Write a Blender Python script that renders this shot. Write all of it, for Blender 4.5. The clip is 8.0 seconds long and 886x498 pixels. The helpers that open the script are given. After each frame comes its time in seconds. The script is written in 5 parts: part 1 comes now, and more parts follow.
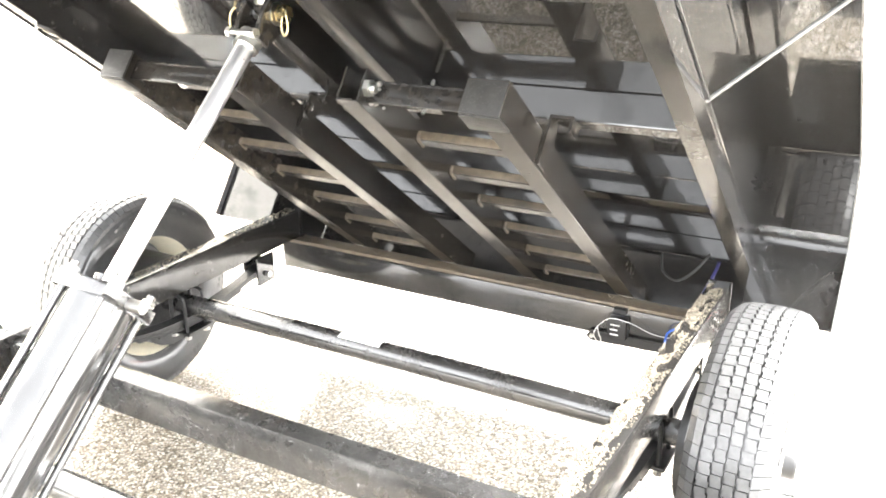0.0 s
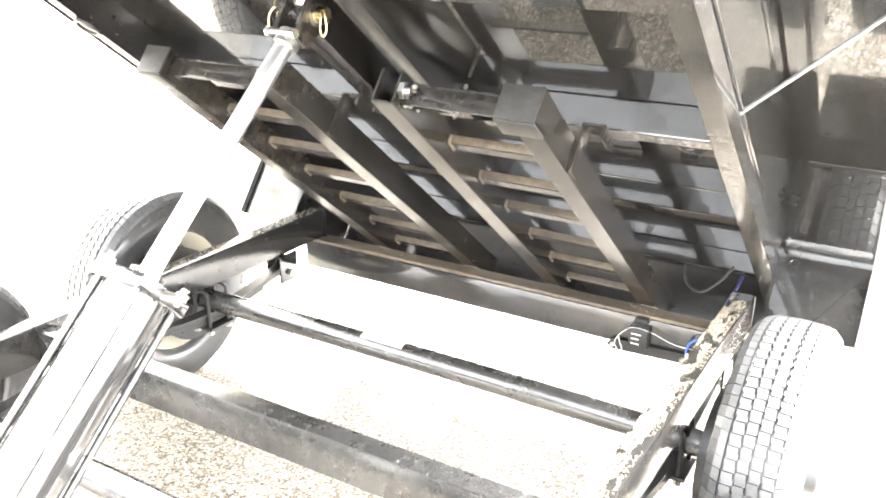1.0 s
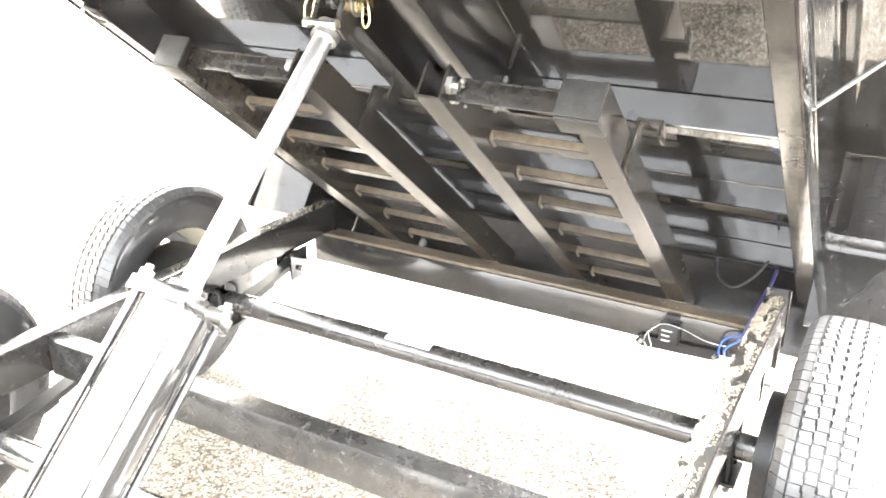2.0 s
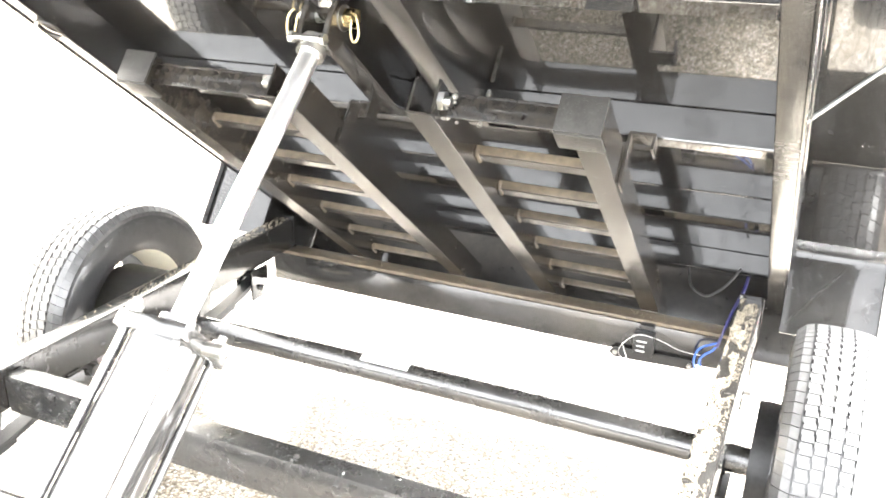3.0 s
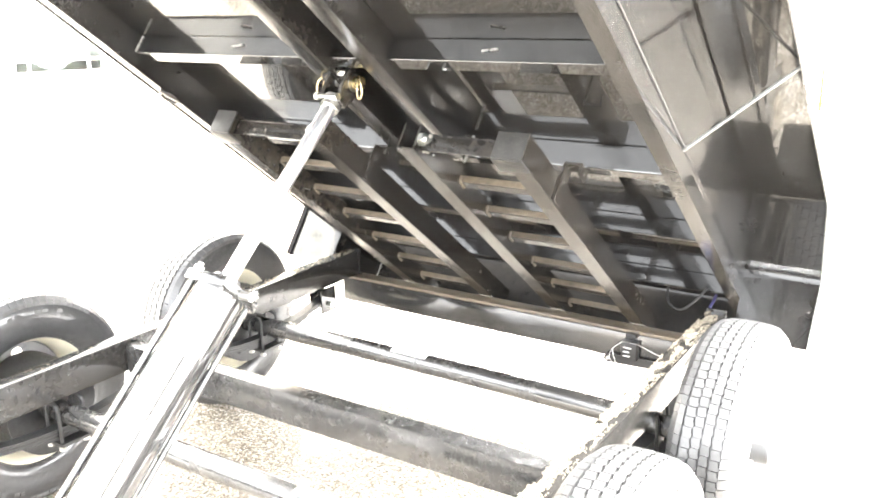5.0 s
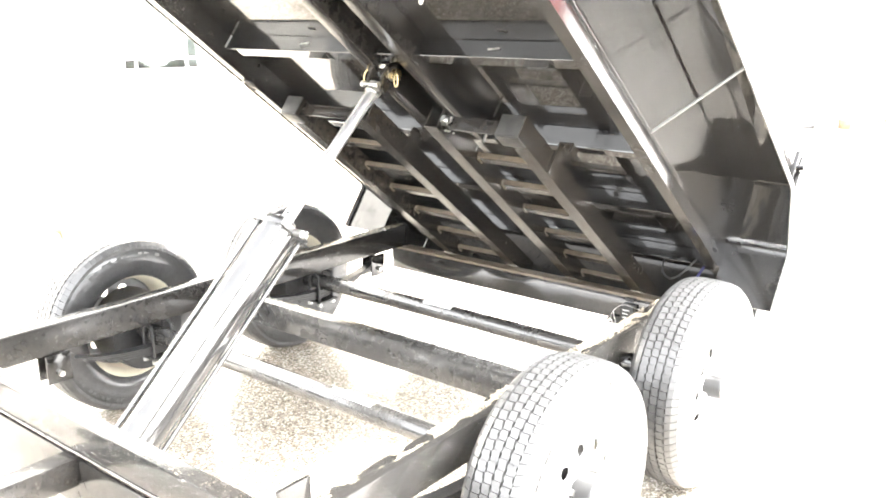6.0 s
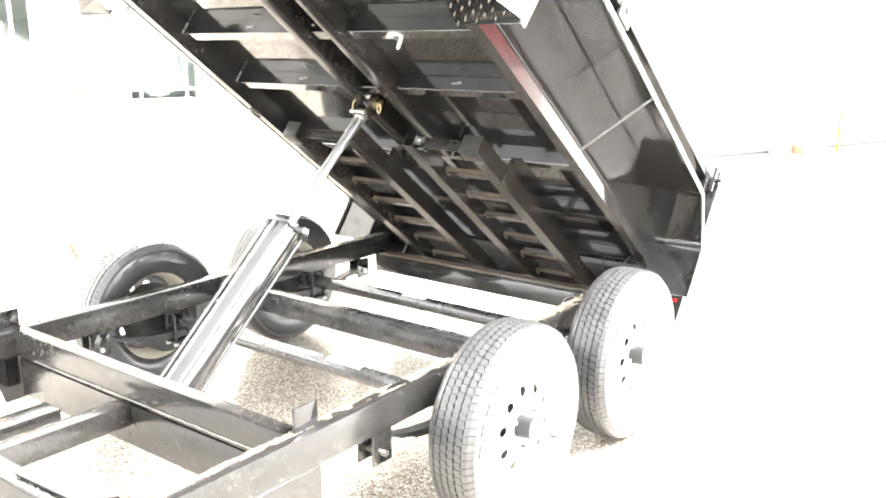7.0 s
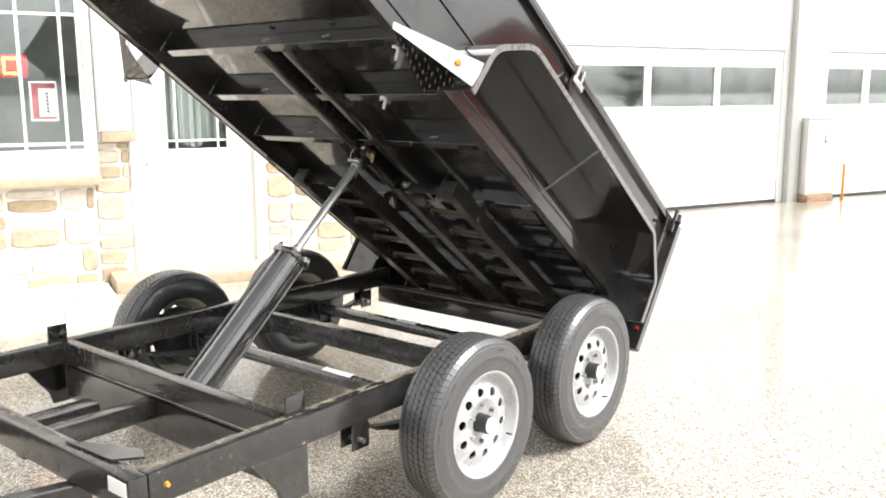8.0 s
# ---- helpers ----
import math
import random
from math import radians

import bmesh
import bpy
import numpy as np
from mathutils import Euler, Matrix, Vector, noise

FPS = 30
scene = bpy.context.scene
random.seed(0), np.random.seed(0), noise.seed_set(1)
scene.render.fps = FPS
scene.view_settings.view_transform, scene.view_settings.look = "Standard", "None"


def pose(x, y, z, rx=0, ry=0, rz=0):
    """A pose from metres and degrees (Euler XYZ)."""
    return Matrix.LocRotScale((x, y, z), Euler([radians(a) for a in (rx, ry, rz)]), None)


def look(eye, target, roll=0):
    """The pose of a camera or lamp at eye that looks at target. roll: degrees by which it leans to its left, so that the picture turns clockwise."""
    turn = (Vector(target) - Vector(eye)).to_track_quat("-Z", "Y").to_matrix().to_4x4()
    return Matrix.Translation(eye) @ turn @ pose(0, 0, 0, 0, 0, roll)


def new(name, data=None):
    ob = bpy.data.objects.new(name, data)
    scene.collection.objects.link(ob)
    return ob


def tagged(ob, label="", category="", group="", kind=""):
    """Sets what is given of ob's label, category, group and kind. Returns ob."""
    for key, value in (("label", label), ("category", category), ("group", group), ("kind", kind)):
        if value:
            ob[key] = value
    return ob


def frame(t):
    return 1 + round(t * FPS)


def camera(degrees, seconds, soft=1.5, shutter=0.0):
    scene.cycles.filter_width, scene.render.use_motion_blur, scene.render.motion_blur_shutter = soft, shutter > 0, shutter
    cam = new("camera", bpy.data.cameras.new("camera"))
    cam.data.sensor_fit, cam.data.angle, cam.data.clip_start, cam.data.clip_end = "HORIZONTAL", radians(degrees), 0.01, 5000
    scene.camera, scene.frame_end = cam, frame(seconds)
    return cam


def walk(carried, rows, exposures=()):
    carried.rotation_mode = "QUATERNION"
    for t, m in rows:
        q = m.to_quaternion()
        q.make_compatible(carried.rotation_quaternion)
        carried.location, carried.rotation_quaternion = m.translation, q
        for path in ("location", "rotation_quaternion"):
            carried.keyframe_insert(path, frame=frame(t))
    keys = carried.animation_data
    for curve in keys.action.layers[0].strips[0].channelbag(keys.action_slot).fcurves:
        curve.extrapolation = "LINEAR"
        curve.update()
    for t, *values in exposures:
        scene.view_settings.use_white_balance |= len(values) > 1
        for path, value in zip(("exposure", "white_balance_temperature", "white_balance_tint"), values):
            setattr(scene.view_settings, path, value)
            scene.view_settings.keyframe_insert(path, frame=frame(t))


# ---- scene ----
cam = camera(53.8, 8.0, 1.8)
PATH = [
    (0, (1.283, -1.035, 1.524), (0.338, 0.581, 0.819), -1.1),
    (0.5, (1.278, -1.058, 1.532), (0.3, 0.551, 0.857), -0.6),
    (1, (1.261, -1.066, 1.524), (0.289, 0.538, 0.831), 0.4),
    (1.5, (1.197, -1.058, 1.521), (0.232, 0.538, 0.8), 0.6),
    (2.8, (0.918, -1.038, 1.559), (0.144, 0.645, 0.808), 0.5),
    (3, (0.923, -1.048, 1.537), (0.158, 0.653, 0.816), 0.9),
    (3.5, (0.989, -1.081, 1.547), (0.174, 0.617, 0.876), -0.4),
    (4, (1.181, -1.145, 1.549), (0.213, 0.485, 0.912), -0.8),
    (4.5, (1.391, -1.274, 1.562), (0.356, 0.333, 0.971), -1.1),
    (4.7, (1.45, -1.347, 1.561), (0.423, 0.271, 0.99), -1.4),
    (5.8, (1.969, -1.768, 1.555), (0.773, -0.248, 1.044), 0.2),
    (6, (2.069, -1.841, 1.55), (0.863, -0.334, 1.027), -0.2),
    (6.5, (2.288, -2.095, 1.561), (1.077, -0.562, 1.128), -0.7),
    (7, (2.517, -2.359, 1.596), (1.335, -0.812, 1.135), -0.2),
    (7.5, (2.825, -2.498, 1.603), (1.63, -0.958, 1.156), 1.7),
    (8, (3.079, -2.694, 1.639), (1.825, -1.176, 1.288), -0.2),
]
# exposure drops as the camera comes out from under the raised bed
EXPOSURES = [(0.0, 4.17), (0.5, 4.4), (1.0, 4.62), (1.5, 4.62), (3.0, 4.66), (3.5, 4.68), (4.0, 4.65), (4.5, 4.72), (6.0, 4.2), (6.5, 4.0), (7.0, 3.75), (7.4, 3.75), (7.6, 3.3), (7.8, 2.3), (8.0, 1.5)]
walk(cam, [(t, look(eye, target, roll)) for t, eye, target, roll in PATH], EXPOSURES)

# ---- light: bright overcast sky with a wide soft sun ----
SUN_EL, SUN_AZ = 52.0, 62.0          # azimuth clockwise from +y
world = bpy.data.worlds.new("overcast")
world.use_nodes = True
scene.world = world
wn = world.node_tree
sky = wn.nodes.new("ShaderNodeTexSky")
sky.sky_type = 'NISHITA'
sky.sun_disc = False
sky.sun_elevation, sky.sun_rotation = radians(SUN_EL), radians(SUN_AZ)
sky.air_density, sky.dust_density, sky.ozone_density = 1.0, 3.0, 1.0
cloud = wn.nodes.new("ShaderNodeHueSaturation")     # cloud cover greys the sky
cloud.inputs["Saturation"].default_value = 0.08
wn.links.new(sky.outputs[0], cloud.inputs["Color"])
wn.links.new(cloud.outputs[0], wn.nodes["Background"].inputs[0])
wn.nodes["Background"].inputs[1].default_value = 0.15
sun = new("sun", bpy.data.lights.new("sun", 'SUN'))
sun.data.energy, sun.data.angle, sun.data.color = 2.1, radians(22), (1.0, 0.985, 0.96)
sx, sy = math.sin(radians(SUN_AZ)), math.cos(radians(SUN_AZ))
sc, ss = math.cos(radians(SUN_EL)), math.sin(radians(SUN_EL))
sun.matrix_world = look((20 * sx * sc, 20 * sy * sc, 20 * ss), (0, 0, 0))


# ---- materials ----
def material(name, base, rough, metal=0.0, coat=0.0, spec=0.5):
    """A principled material; returns the material, its nodes, links and shader."""
    m = bpy.data.materials.new(name)
    m.use_nodes = True
    nt = m.node_tree
    b = nt.nodes["Principled BSDF"]
    b.inputs["Base Color"].default_value = (*base, 1)
    b.inputs["Roughness"].default_value = rough
    b.inputs["Metallic"].default_value = metal
    b.inputs["Coat Weight"].default_value = coat
    b.inputs["Coat Roughness"].default_value = 0.05
    b.inputs["Specular IOR Level"].default_value = spec
    return m, nt.nodes, nt.links, b


def coords(nodes, links, scale=(1, 1, 1), kind="Object"):
    tc = nodes.new("ShaderNodeTexCoord")
    mp = nodes.new("ShaderNodeMapping")
    mp.inputs["Scale"].default_value = scale
    links.new(tc.outputs[kind], mp.inputs["Vector"])
    return mp.outputs[0]


def noise_tex(nodes, links, vec, scale, detail=4.0, rough=0.6):
    n = nodes.new("ShaderNodeTexNoise")
    n.inputs["Scale"].default_value, n.inputs["Detail"].default_value, n.inputs["Roughness"].default_value = scale, detail, rough
    links.new(vec, n.inputs["Vector"])
    return n.outputs["Fac"]


def ramp(nodes, links, fac, stops):
    r = nodes.new("ShaderNodeValToRGB")
    els = r.color_ramp.elements
    while len(els) < len(stops):
        els.new(0.5)
    for e, (p, c) in zip(els, stops):
        e.position, e.color = p, (*c, 1) if len(c) == 3 else c
    links.new(fac, r.inputs[0])
    return r.outputs[0]


def grey(v):
    return (v, v, v)


def bump(nodes, links, shader, height, strength, dist, slot="Normal"):
    b = nodes.new("ShaderNodeBump")
    b.inputs["Strength"].default_value, b.inputs["Distance"].default_value = strength, dist
    links.new(height, b.inputs["Height"])
    links.new(b.outputs[0], shader.inputs[slot])
    return b


def painted(name, dirt=0.35, rough=0.16, drops=0.5, dust=(0.13, 0.105, 0.08), base=0.017, film=0.12, coat=0.6, coat_ior=1.5, coat_rough=0.03, spec=0.45, wear=2.4):
    """Glossy black trailer paint with road film, orange peel and rain drops."""
    black = (base, base * 0.99, base * 0.97)
    m, n, l, b = material(name, black, rough, coat=coat, spec=spec)
    b.inputs["Coat IOR"].default_value = coat_ior
    b.inputs["Coat Roughness"].default_value = coat_rough
    v = coords(n, l)
    big = noise_tex(n, l, v, 2.6, 6, 0.65)
    fine = noise_tex(n, l, v, 38, 5, 0.7)
    mix = n.new("ShaderNodeMath")
    mix.operation = 'MULTIPLY'
    l.new(big, mix.inputs[0]), l.new(fine, mix.inputs[1])
    f = ramp(n, l, mix.outputs[0], [(film, grey(0)), (0.45, grey(dirt))])
    col = n.new("ShaderNodeMixRGB")
    col.inputs[1].default_value, col.inputs[2].default_value = (*black, 1), (*dust, 1)
    l.new(f, col.inputs[0]), l.new(col.outputs[0], b.inputs["Base Color"])
    r = ramp(n, l, mix.outputs[0], [(0.15, grey(rough * 0.7)), (0.5, grey(min(0.6, rough * wear)))])
    l.new(r, b.inputs["Roughness"])
    # old water marks and wiped dust dull the gloss in blotches
    smear = noise_tex(n, l, v, 6.5, 9, 0.78)
    l.new(ramp(n, l, smear, [(0.34, grey(coat * 0.45)), (0.5, grey(coat)), (0.66, grey(min(1, coat * 1.2)))]), b.inputs["Coat Weight"])
    l.new(ramp(n, l, smear, [(0.36, grey(coat_rough * 2.2)), (0.6, grey(coat_rough))]), b.inputs["Coat Roughness"])
    # drops gather in patches
    vor = n.new("ShaderNodeTexVoronoi")
    vor.inputs["Scale"].default_value = 210
    l.new(v, vor.inputs["Vector"])
    drop = ramp(n, l, vor.outputs["Distance"], [(0.0, grey(1)), (0.2, grey(0.75)), (0.33, grey(0))])
    patch = ramp(n, l, noise_tex(n, l, v, 7, 4, 0.7), [(0.3, grey(0)), (0.45, grey(drops))])
    wet = n.new("ShaderNodeMath")
    wet.operation = 'MULTIPLY'
    cell = n.new("ShaderNodeSeparateColor")
    l.new(vor.outputs["Color"], cell.inputs[0])
    some = n.new("ShaderNodeMath")
    some.operation = 'MULTIPLY'
    l.new(drop, some.inputs[0]), l.new(ramp(n, l, cell.outputs[0], [(0.35, grey(0)), (0.6, grey(1))]), some.inputs[1])
    l.new(some.outputs[0], wet.inputs[0]), l.new(patch, wet.inputs[1])
    peel = n.new("ShaderNodeMath")
    peel.operation = 'MULTIPLY'
    peel.inputs[1].default_value = 0.018
    l.new(noise_tex(n, l, v, 9, 3), peel.inputs[0])
    add = n.new("ShaderNodeMath")
    add.operation = 'MULTIPLY_ADD'
    add.inputs[1].default_value = 0.35
    l.new(wet.outputs[0], add.inputs[0]), l.new(peel.outputs[0], add.inputs[2])
    bump(n, l, b, add.outputs[0], 0.85, 0.006)
    bump(n, l, b, add.outputs[0], 0.85, 0.006, "Coat Normal")
    return m


BLACK = painted("wet_black_paint", 0.06, 0.09, 0.06, base=0.01, coat=0.62, wear=1.6)
BED_PAINT = painted("bed_underside_paint", 0.05, 0.06, 0.1, base=0.011, coat=1.0, coat_ior=1.75, coat_rough=0.02, wear=1.8)
DUSTY = painted("dusty_black_paint", 0.24, 0.22, 0.03, (0.14, 0.114, 0.085), 0.011, 0.13, coat=0.4, coat_rough=0.08, spec=0.32, wear=1.5)
LIFT_PAINT = painted("lift_beam_paint", 0.1, 0.2, 0.03, (0.12, 0.1, 0.08), 0.011, 0.14, coat=0.22, coat_rough=0.06, spec=0.3, wear=1.5)
RAIL_PAINT = painted("bed_rail_paint", 0.16, 0.16, 0.1, (0.12, 0.105, 0.088), 0.012, 0.1, coat=0.5, coat_rough=0.08)
MUDDY = painted("mud_coated_paint", 1.0, 0.4, 0.1, (0.19, 0.15, 0.1), 0.022, 0.06)
FLOOR_PAINT = painted("bed_floor_paint", 0.06, 0.1, 0.08, base=0.011, coat=1.0, coat_ior=1.52, coat_rough=0.015, spec=0.15, wear=1.6)
FENDER_PAINT = painted("fender_paint", 0.05, 0.1, 0.05, base=0.013, coat=1.0, coat_ior=1.5, coat_rough=0.025, spec=0.15, wear=1.5)
HINGE_PAINT = painted("hinge_beam_paint", 0.06, 0.14, 0.0, base=0.016, coat=1.0, coat_ior=1.7, coat_rough=0.06, spec=0.45, wear=1.3)
BEAM_PAINT = painted("speckled_satin_paint", 0.04, 0.24, 0.15, (0.12, 0.105, 0.09), 0.018, 0.12, coat=0.6, coat_rough=0.18, wear=1.3)
FRAME_PAINT = painted("frame_satin_paint", 0.1, 0.16, 0.05, base=0.014, coat=0.45, coat_rough=0.13, spec=0.35)
AXLE_PAINT = painted("axle_satin_paint", 0.08, 0.18, 0.0, base=0.024, coat=1.0, coat_ior=1.75, coat_rough=0.16)
CYL_PAINT = painted("cylinder_black_paint", 0.05, 0.14, 0.0, base=0.03, coat=1.0, coat_ior=1.8, coat_rough=0.05)
CAP_STEEL = painted("scuffed_cap_paint", 0.6, 0.4, 0.5, (0.065, 0.063, 0.058), 0.014, 0.05, coat=0.12, coat_rough=0.2, spec=0.25)
# greyer than the fender: sky light on the lip put into its colour
LIT_LIP = painted("lit_lip_paint", 0.9, 0.3, 0.6, (0.2, 0.19, 0.18), 0.05, 0.02)


def plain(name, base, rough, metal=0.0, var=0.25, scale=14.0, bumps=0.15, coat=0.0):
    """A surface with mottled colour and roughness and a little relief."""
    m, n, l, b = material(name, base, rough, metal, coat)
    v = coords(n, l)
    f = noise_tex(n, l, v, scale, 6, 0.65)
    lo, hi = tuple(c * (1 - var) for c in base), tuple(min(1, c * (1 + var)) for c in base)
    l.new(ramp(n, l, f, [(0.3, lo), (0.7, hi)]), b.inputs["Base Color"])
    l.new(ramp(n, l, f, [(0.3, grey(rough * 0.8)), (0.7, grey(min(1, rough * 1.25)))]), b.inputs["Roughness"])
    bump(n, l, b, noise_tex(n, l, v, scale * 9, 3), bumps, 0.002)
    return m


CHROME = plain("chromed_steel", (0.85, 0.85, 0.86), 0.34, 1.0, 0.05, 20, 0.02)
ZINC = plain("zinc_plated_steel", (0.45, 0.45, 0.43), 0.3, 1.0, 0.2, 40)
BRACE_LIT_EDGE = plain("grey_brace_lit_edge", (0.15, 0.15, 0.147), 0.4, 0.4, 0.25, 60)
BRASS = plain("yellow_zinc", (0.62, 0.5, 0.27), 0.28, 1.0, 0.2, 40)
RUBBER = plain("tyre_rubber", (0.028, 0.028, 0.0285), 0.45, 0, 0.4, 45, 0.8, 0.6)
RUBBER.node_tree.nodes["Principled BSDF"].inputs["Coat Roughness"].default_value = 0.14   # thin film of rain
RUBBER.node_tree.nodes["Principled BSDF"].inputs["Coat IOR"].default_value = 1.75
TREAD_RUBBER = plain("dusty_tread_rubber", (0.05, 0.05, 0.05), 0.45, 0, 0.35, 60, 0.4, 0.7)
TREAD_RUBBER.node_tree.nodes["Principled BSDF"].inputs["Coat Roughness"].default_value = 0.22
RIM_WHITE = plain("white_rim_paint", (0.34, 0.34, 0.34), 0.28, 0, 0.08, 12, 0.05, 0.3)
RIM_CREAM = plain("rim_inside_paint", (0.8, 0.74, 0.58), 0.45, 0, 0.15, 9, 0.1)
WHITE_PAINT = plain("white_trim_paint", (0.8, 0.8, 0.78), 0.45, 0, 0.04, 6, 0.08)
GARAGE_WHITE = plain("white_steel_door", (0.78, 0.78, 0.76), 0.4, 0, 0.04, 3, 0.05)
# stickers, and white standing in for sky light on step face and curtain
STICKER_SKYLIT = plain("white_sticker_and_skylit", (0.82, 0.82, 0.8), 0.35, 0, 0.04, 30, 0.03)
AMBER = plain("amber_lens", (0.5, 0.22, 0.02), 0.15, 0, 0.1, 60, 0.02)
RED_LENS = plain("red_lens", (0.3, 0.012, 0.012), 0.2, 0, 0.1, 60, 0.02)
BLUE_WIRE = plain("blue_wire_sheath", (0.03, 0.12, 0.55), 0.4, 0, 0.15, 30, 0.05)
VIOLET = plain("violet_cable_sleeve", (0.025, 0.025, 0.11), 0.4, 0, 0.2, 30, 0.05)
WHITE_WIRE = plain("white_wire_sheath", (0.75, 0.75, 0.72), 0.4, 0, 0.1, 30, 0.05)
DARK_PLASTIC = plain("black_plastic", (0.02, 0.02, 0.02), 0.35, 0, 0.2, 30, 0.1)
WELD = plain("weld_bead", (0.3, 0.29, 0.27), 0.3, 0.8, 0.4, 90, 0.8)
SPRING = plain("spring_steel_paint", (0.02, 0.02, 0.02), 0.35, 0, 0.5, 50, 0.3)
MORTAR = plain("pale_mortar", (0.82, 0.8, 0.75), 0.9, 0, 0.12, 25, 0.8)
SILL = plain("cast_stone_sill", (0.42, 0.33, 0.23), 0.8, 0, 0.2, 12, 0.5)
TIMBER = plain("weathered_brown_block", (0.3, 0.19, 0.12), 0.8, 0, 0.4, 14, 0.6)
ROOM = plain("dim_room_plaster", (0.75, 0.75, 0.73), 0.9, 0, 0.4, 1.5, 0.1)
POSTER_RED = plain("red_card", (0.45, 0.03, 0.05), 0.6, 0, 0.1, 30, 0.02)
GRAVEL_BITS = plain("muddy_gravel", (0.19, 0.165, 0.125), 0.75, 0, 0.7, 70, 0.6)
OFFWHITE = plain("grey_white_cover", (0.62, 0.62, 0.58), 0.4, 0, 0.06, 5, 0.05)
# darker than the wall: the garage pilaster's shade is in this grey
PILASTER = plain("pilaster_grey", (0.4, 0.4, 0.38), 0.5, 0, 0.08, 5, 0.08)
ASPHALT_SHINGLE = plain("roof_shingle", (0.1, 0.095, 0.09), 0.9, 0, 0.3, 20, 0.5)


def stone_material():
    m, n, l, b = material("veneer_stone", (0.45, 0.35, 0.24), 0.85)
    info = n.new("ShaderNodeObjectInfo")
    v = coords(n, l)
    tone = ramp(n, l, info.outputs["Random"], [(0.0, (0.6, 0.5, 0.36)), (0.25, (0.38, 0.29, 0.19)), (0.5, (0.74, 0.68, 0.58)), (0.75, (0.5, 0.42, 0.33)), (1.0, (0.54, 0.43, 0.29))])
    f = noise_tex(n, l, v, 11, 7, 0.7)
    mul = n.new("ShaderNodeMixRGB")
    mul.blend_type = 'MULTIPLY'
    mul.inputs[0].default_value = 1
    l.new(tone, mul.inputs[1]), l.new(ramp(n, l, f, [(0.3, grey(0.7)), (0.7, grey(1.1))]), mul.inputs[2])
    l.new(mul.outputs[0], b.inputs["Base Color"])
    bump(n, l, b, noise_tex(n, l, v, 30, 8, 0.7), 0.7, 0.012)
    return m


STONE = stone_material()


def ground_material():
    """Wet exposed aggregate: pebbles about 1 cm, damp and drier patches."""
    m, n, l, b = material("wet_aggregate", (0.3, 0.25, 0.18), 0.5, spec=0.35)
    v = coords(n, l)
    vor = n.new("ShaderNodeTexVoronoi")
    vor.inputs["Scale"].default_value, vor.inputs["Randomness"].default_value = 135, 1
    l.new(v, vor.inputs["Vector"])
    sep = n.new("ShaderNodeSeparateColor")
    l.new(vor.outputs["Color"], sep.inputs[0])
    peb = ramp(n, l, sep.outputs[0], [(0.0, (0.11, 0.083, 0.054)), (0.3, (0.345, 0.29, 0.22)), (0.6, (0.525, 0.465, 0.38)), (0.85, (0.85, 0.81, 0.74)), (1.0, (0.235, 0.2, 0.16))])
    edge = ramp(n, l, vor.outputs["Distance"], [(0.25, grey(1.1)), (0.66, grey(0.36))])
    mul = n.new("ShaderNodeMixRGB")
    mul.blend_type = 'MULTIPLY'
    mul.inputs[0].default_value = 0.85
    l.new(peb, mul.inputs[1]), l.new(edge, mul.inputs[2])
    wet = noise_tex(n, l, v, 0.55, 5, 0.6)
    tone = n.new("ShaderNodeMixRGB")
    tone.blend_type = 'MULTIPLY'
    tone.inputs[0].default_value = 1
    l.new(mul.outputs[0], tone.inputs[1]), l.new(ramp(n, l, wet, [(0.35, grey(0.78)), (0.65, grey(1.15))]), tone.inputs[2])
    l.new(tone.outputs[0], b.inputs["Base Color"])
    l.new(ramp(n, l, wet, [(0.4, grey(0.35)), (0.62, grey(0.6))]), b.inputs["Roughness"])
    l.new(ramp(n, l, wet, [(0.4, grey(1.0)), (0.66, grey(0.75))]), b.inputs["Coat Weight"])
    b.inputs["Coat Roughness"].default_value = 0.12
    b.inputs["Coat IOR"].default_value = 1.42
    bump(n, l, b, noise_tex(n, l, v, 4.0, 5, 0.6), 0.12, 0.01, "Coat Normal")
    h = n.new("ShaderNodeMath")
    h.operation = 'MULTIPLY'
    h.inputs[1].default_value = -1
    l.new(vor.outputs["Distance"], h.inputs[0])
    bump(n, l, b, h.outputs[0], 0.45, 0.006)
    return m


GROUND = ground_material()


def glass_material():
    m, n, l, b = material("window_glass", (0.9, 0.95, 0.93), 0.02)
    b.inputs["Transmission Weight"].default_value = 1.0
    b.inputs["IOR"].default_value = 1.75
    return m


GLASS = glass_material()


def neon_material():
    m, n, l, b = material("neon_tube_orange", (1.0, 0.35, 0.05), 0.3)
    b.inputs["Emission Color"].default_value = (1.0, 0.3, 0.04, 1)
    b.inputs["Emission Strength"].default_value = 4.0
    return m


NEON = neon_material()


# ---- mesh helpers ----
def box(bm, x0, x1, y0, y1, z0, z1, bev=0.0):
    """A box between limits, its edges bevelled."""
    mat = Matrix.Translation(((x0 + x1) / 2, (y0 + y1) / 2, (z0 + z1) / 2)) @ Matrix.Diagonal((abs(x1 - x0), abs(y1 - y0), abs(z1 - z0), 1))
    made = bmesh.ops.create_cube(bm, size=1, matrix=mat)["verts"]
    if bev:
        edges = {e for v in made for e in v.link_edges}
        bmesh.ops.bevel(bm, geom=list(edges), offset=bev, segments=2, affect='EDGES', profile=0.6)
    return bm


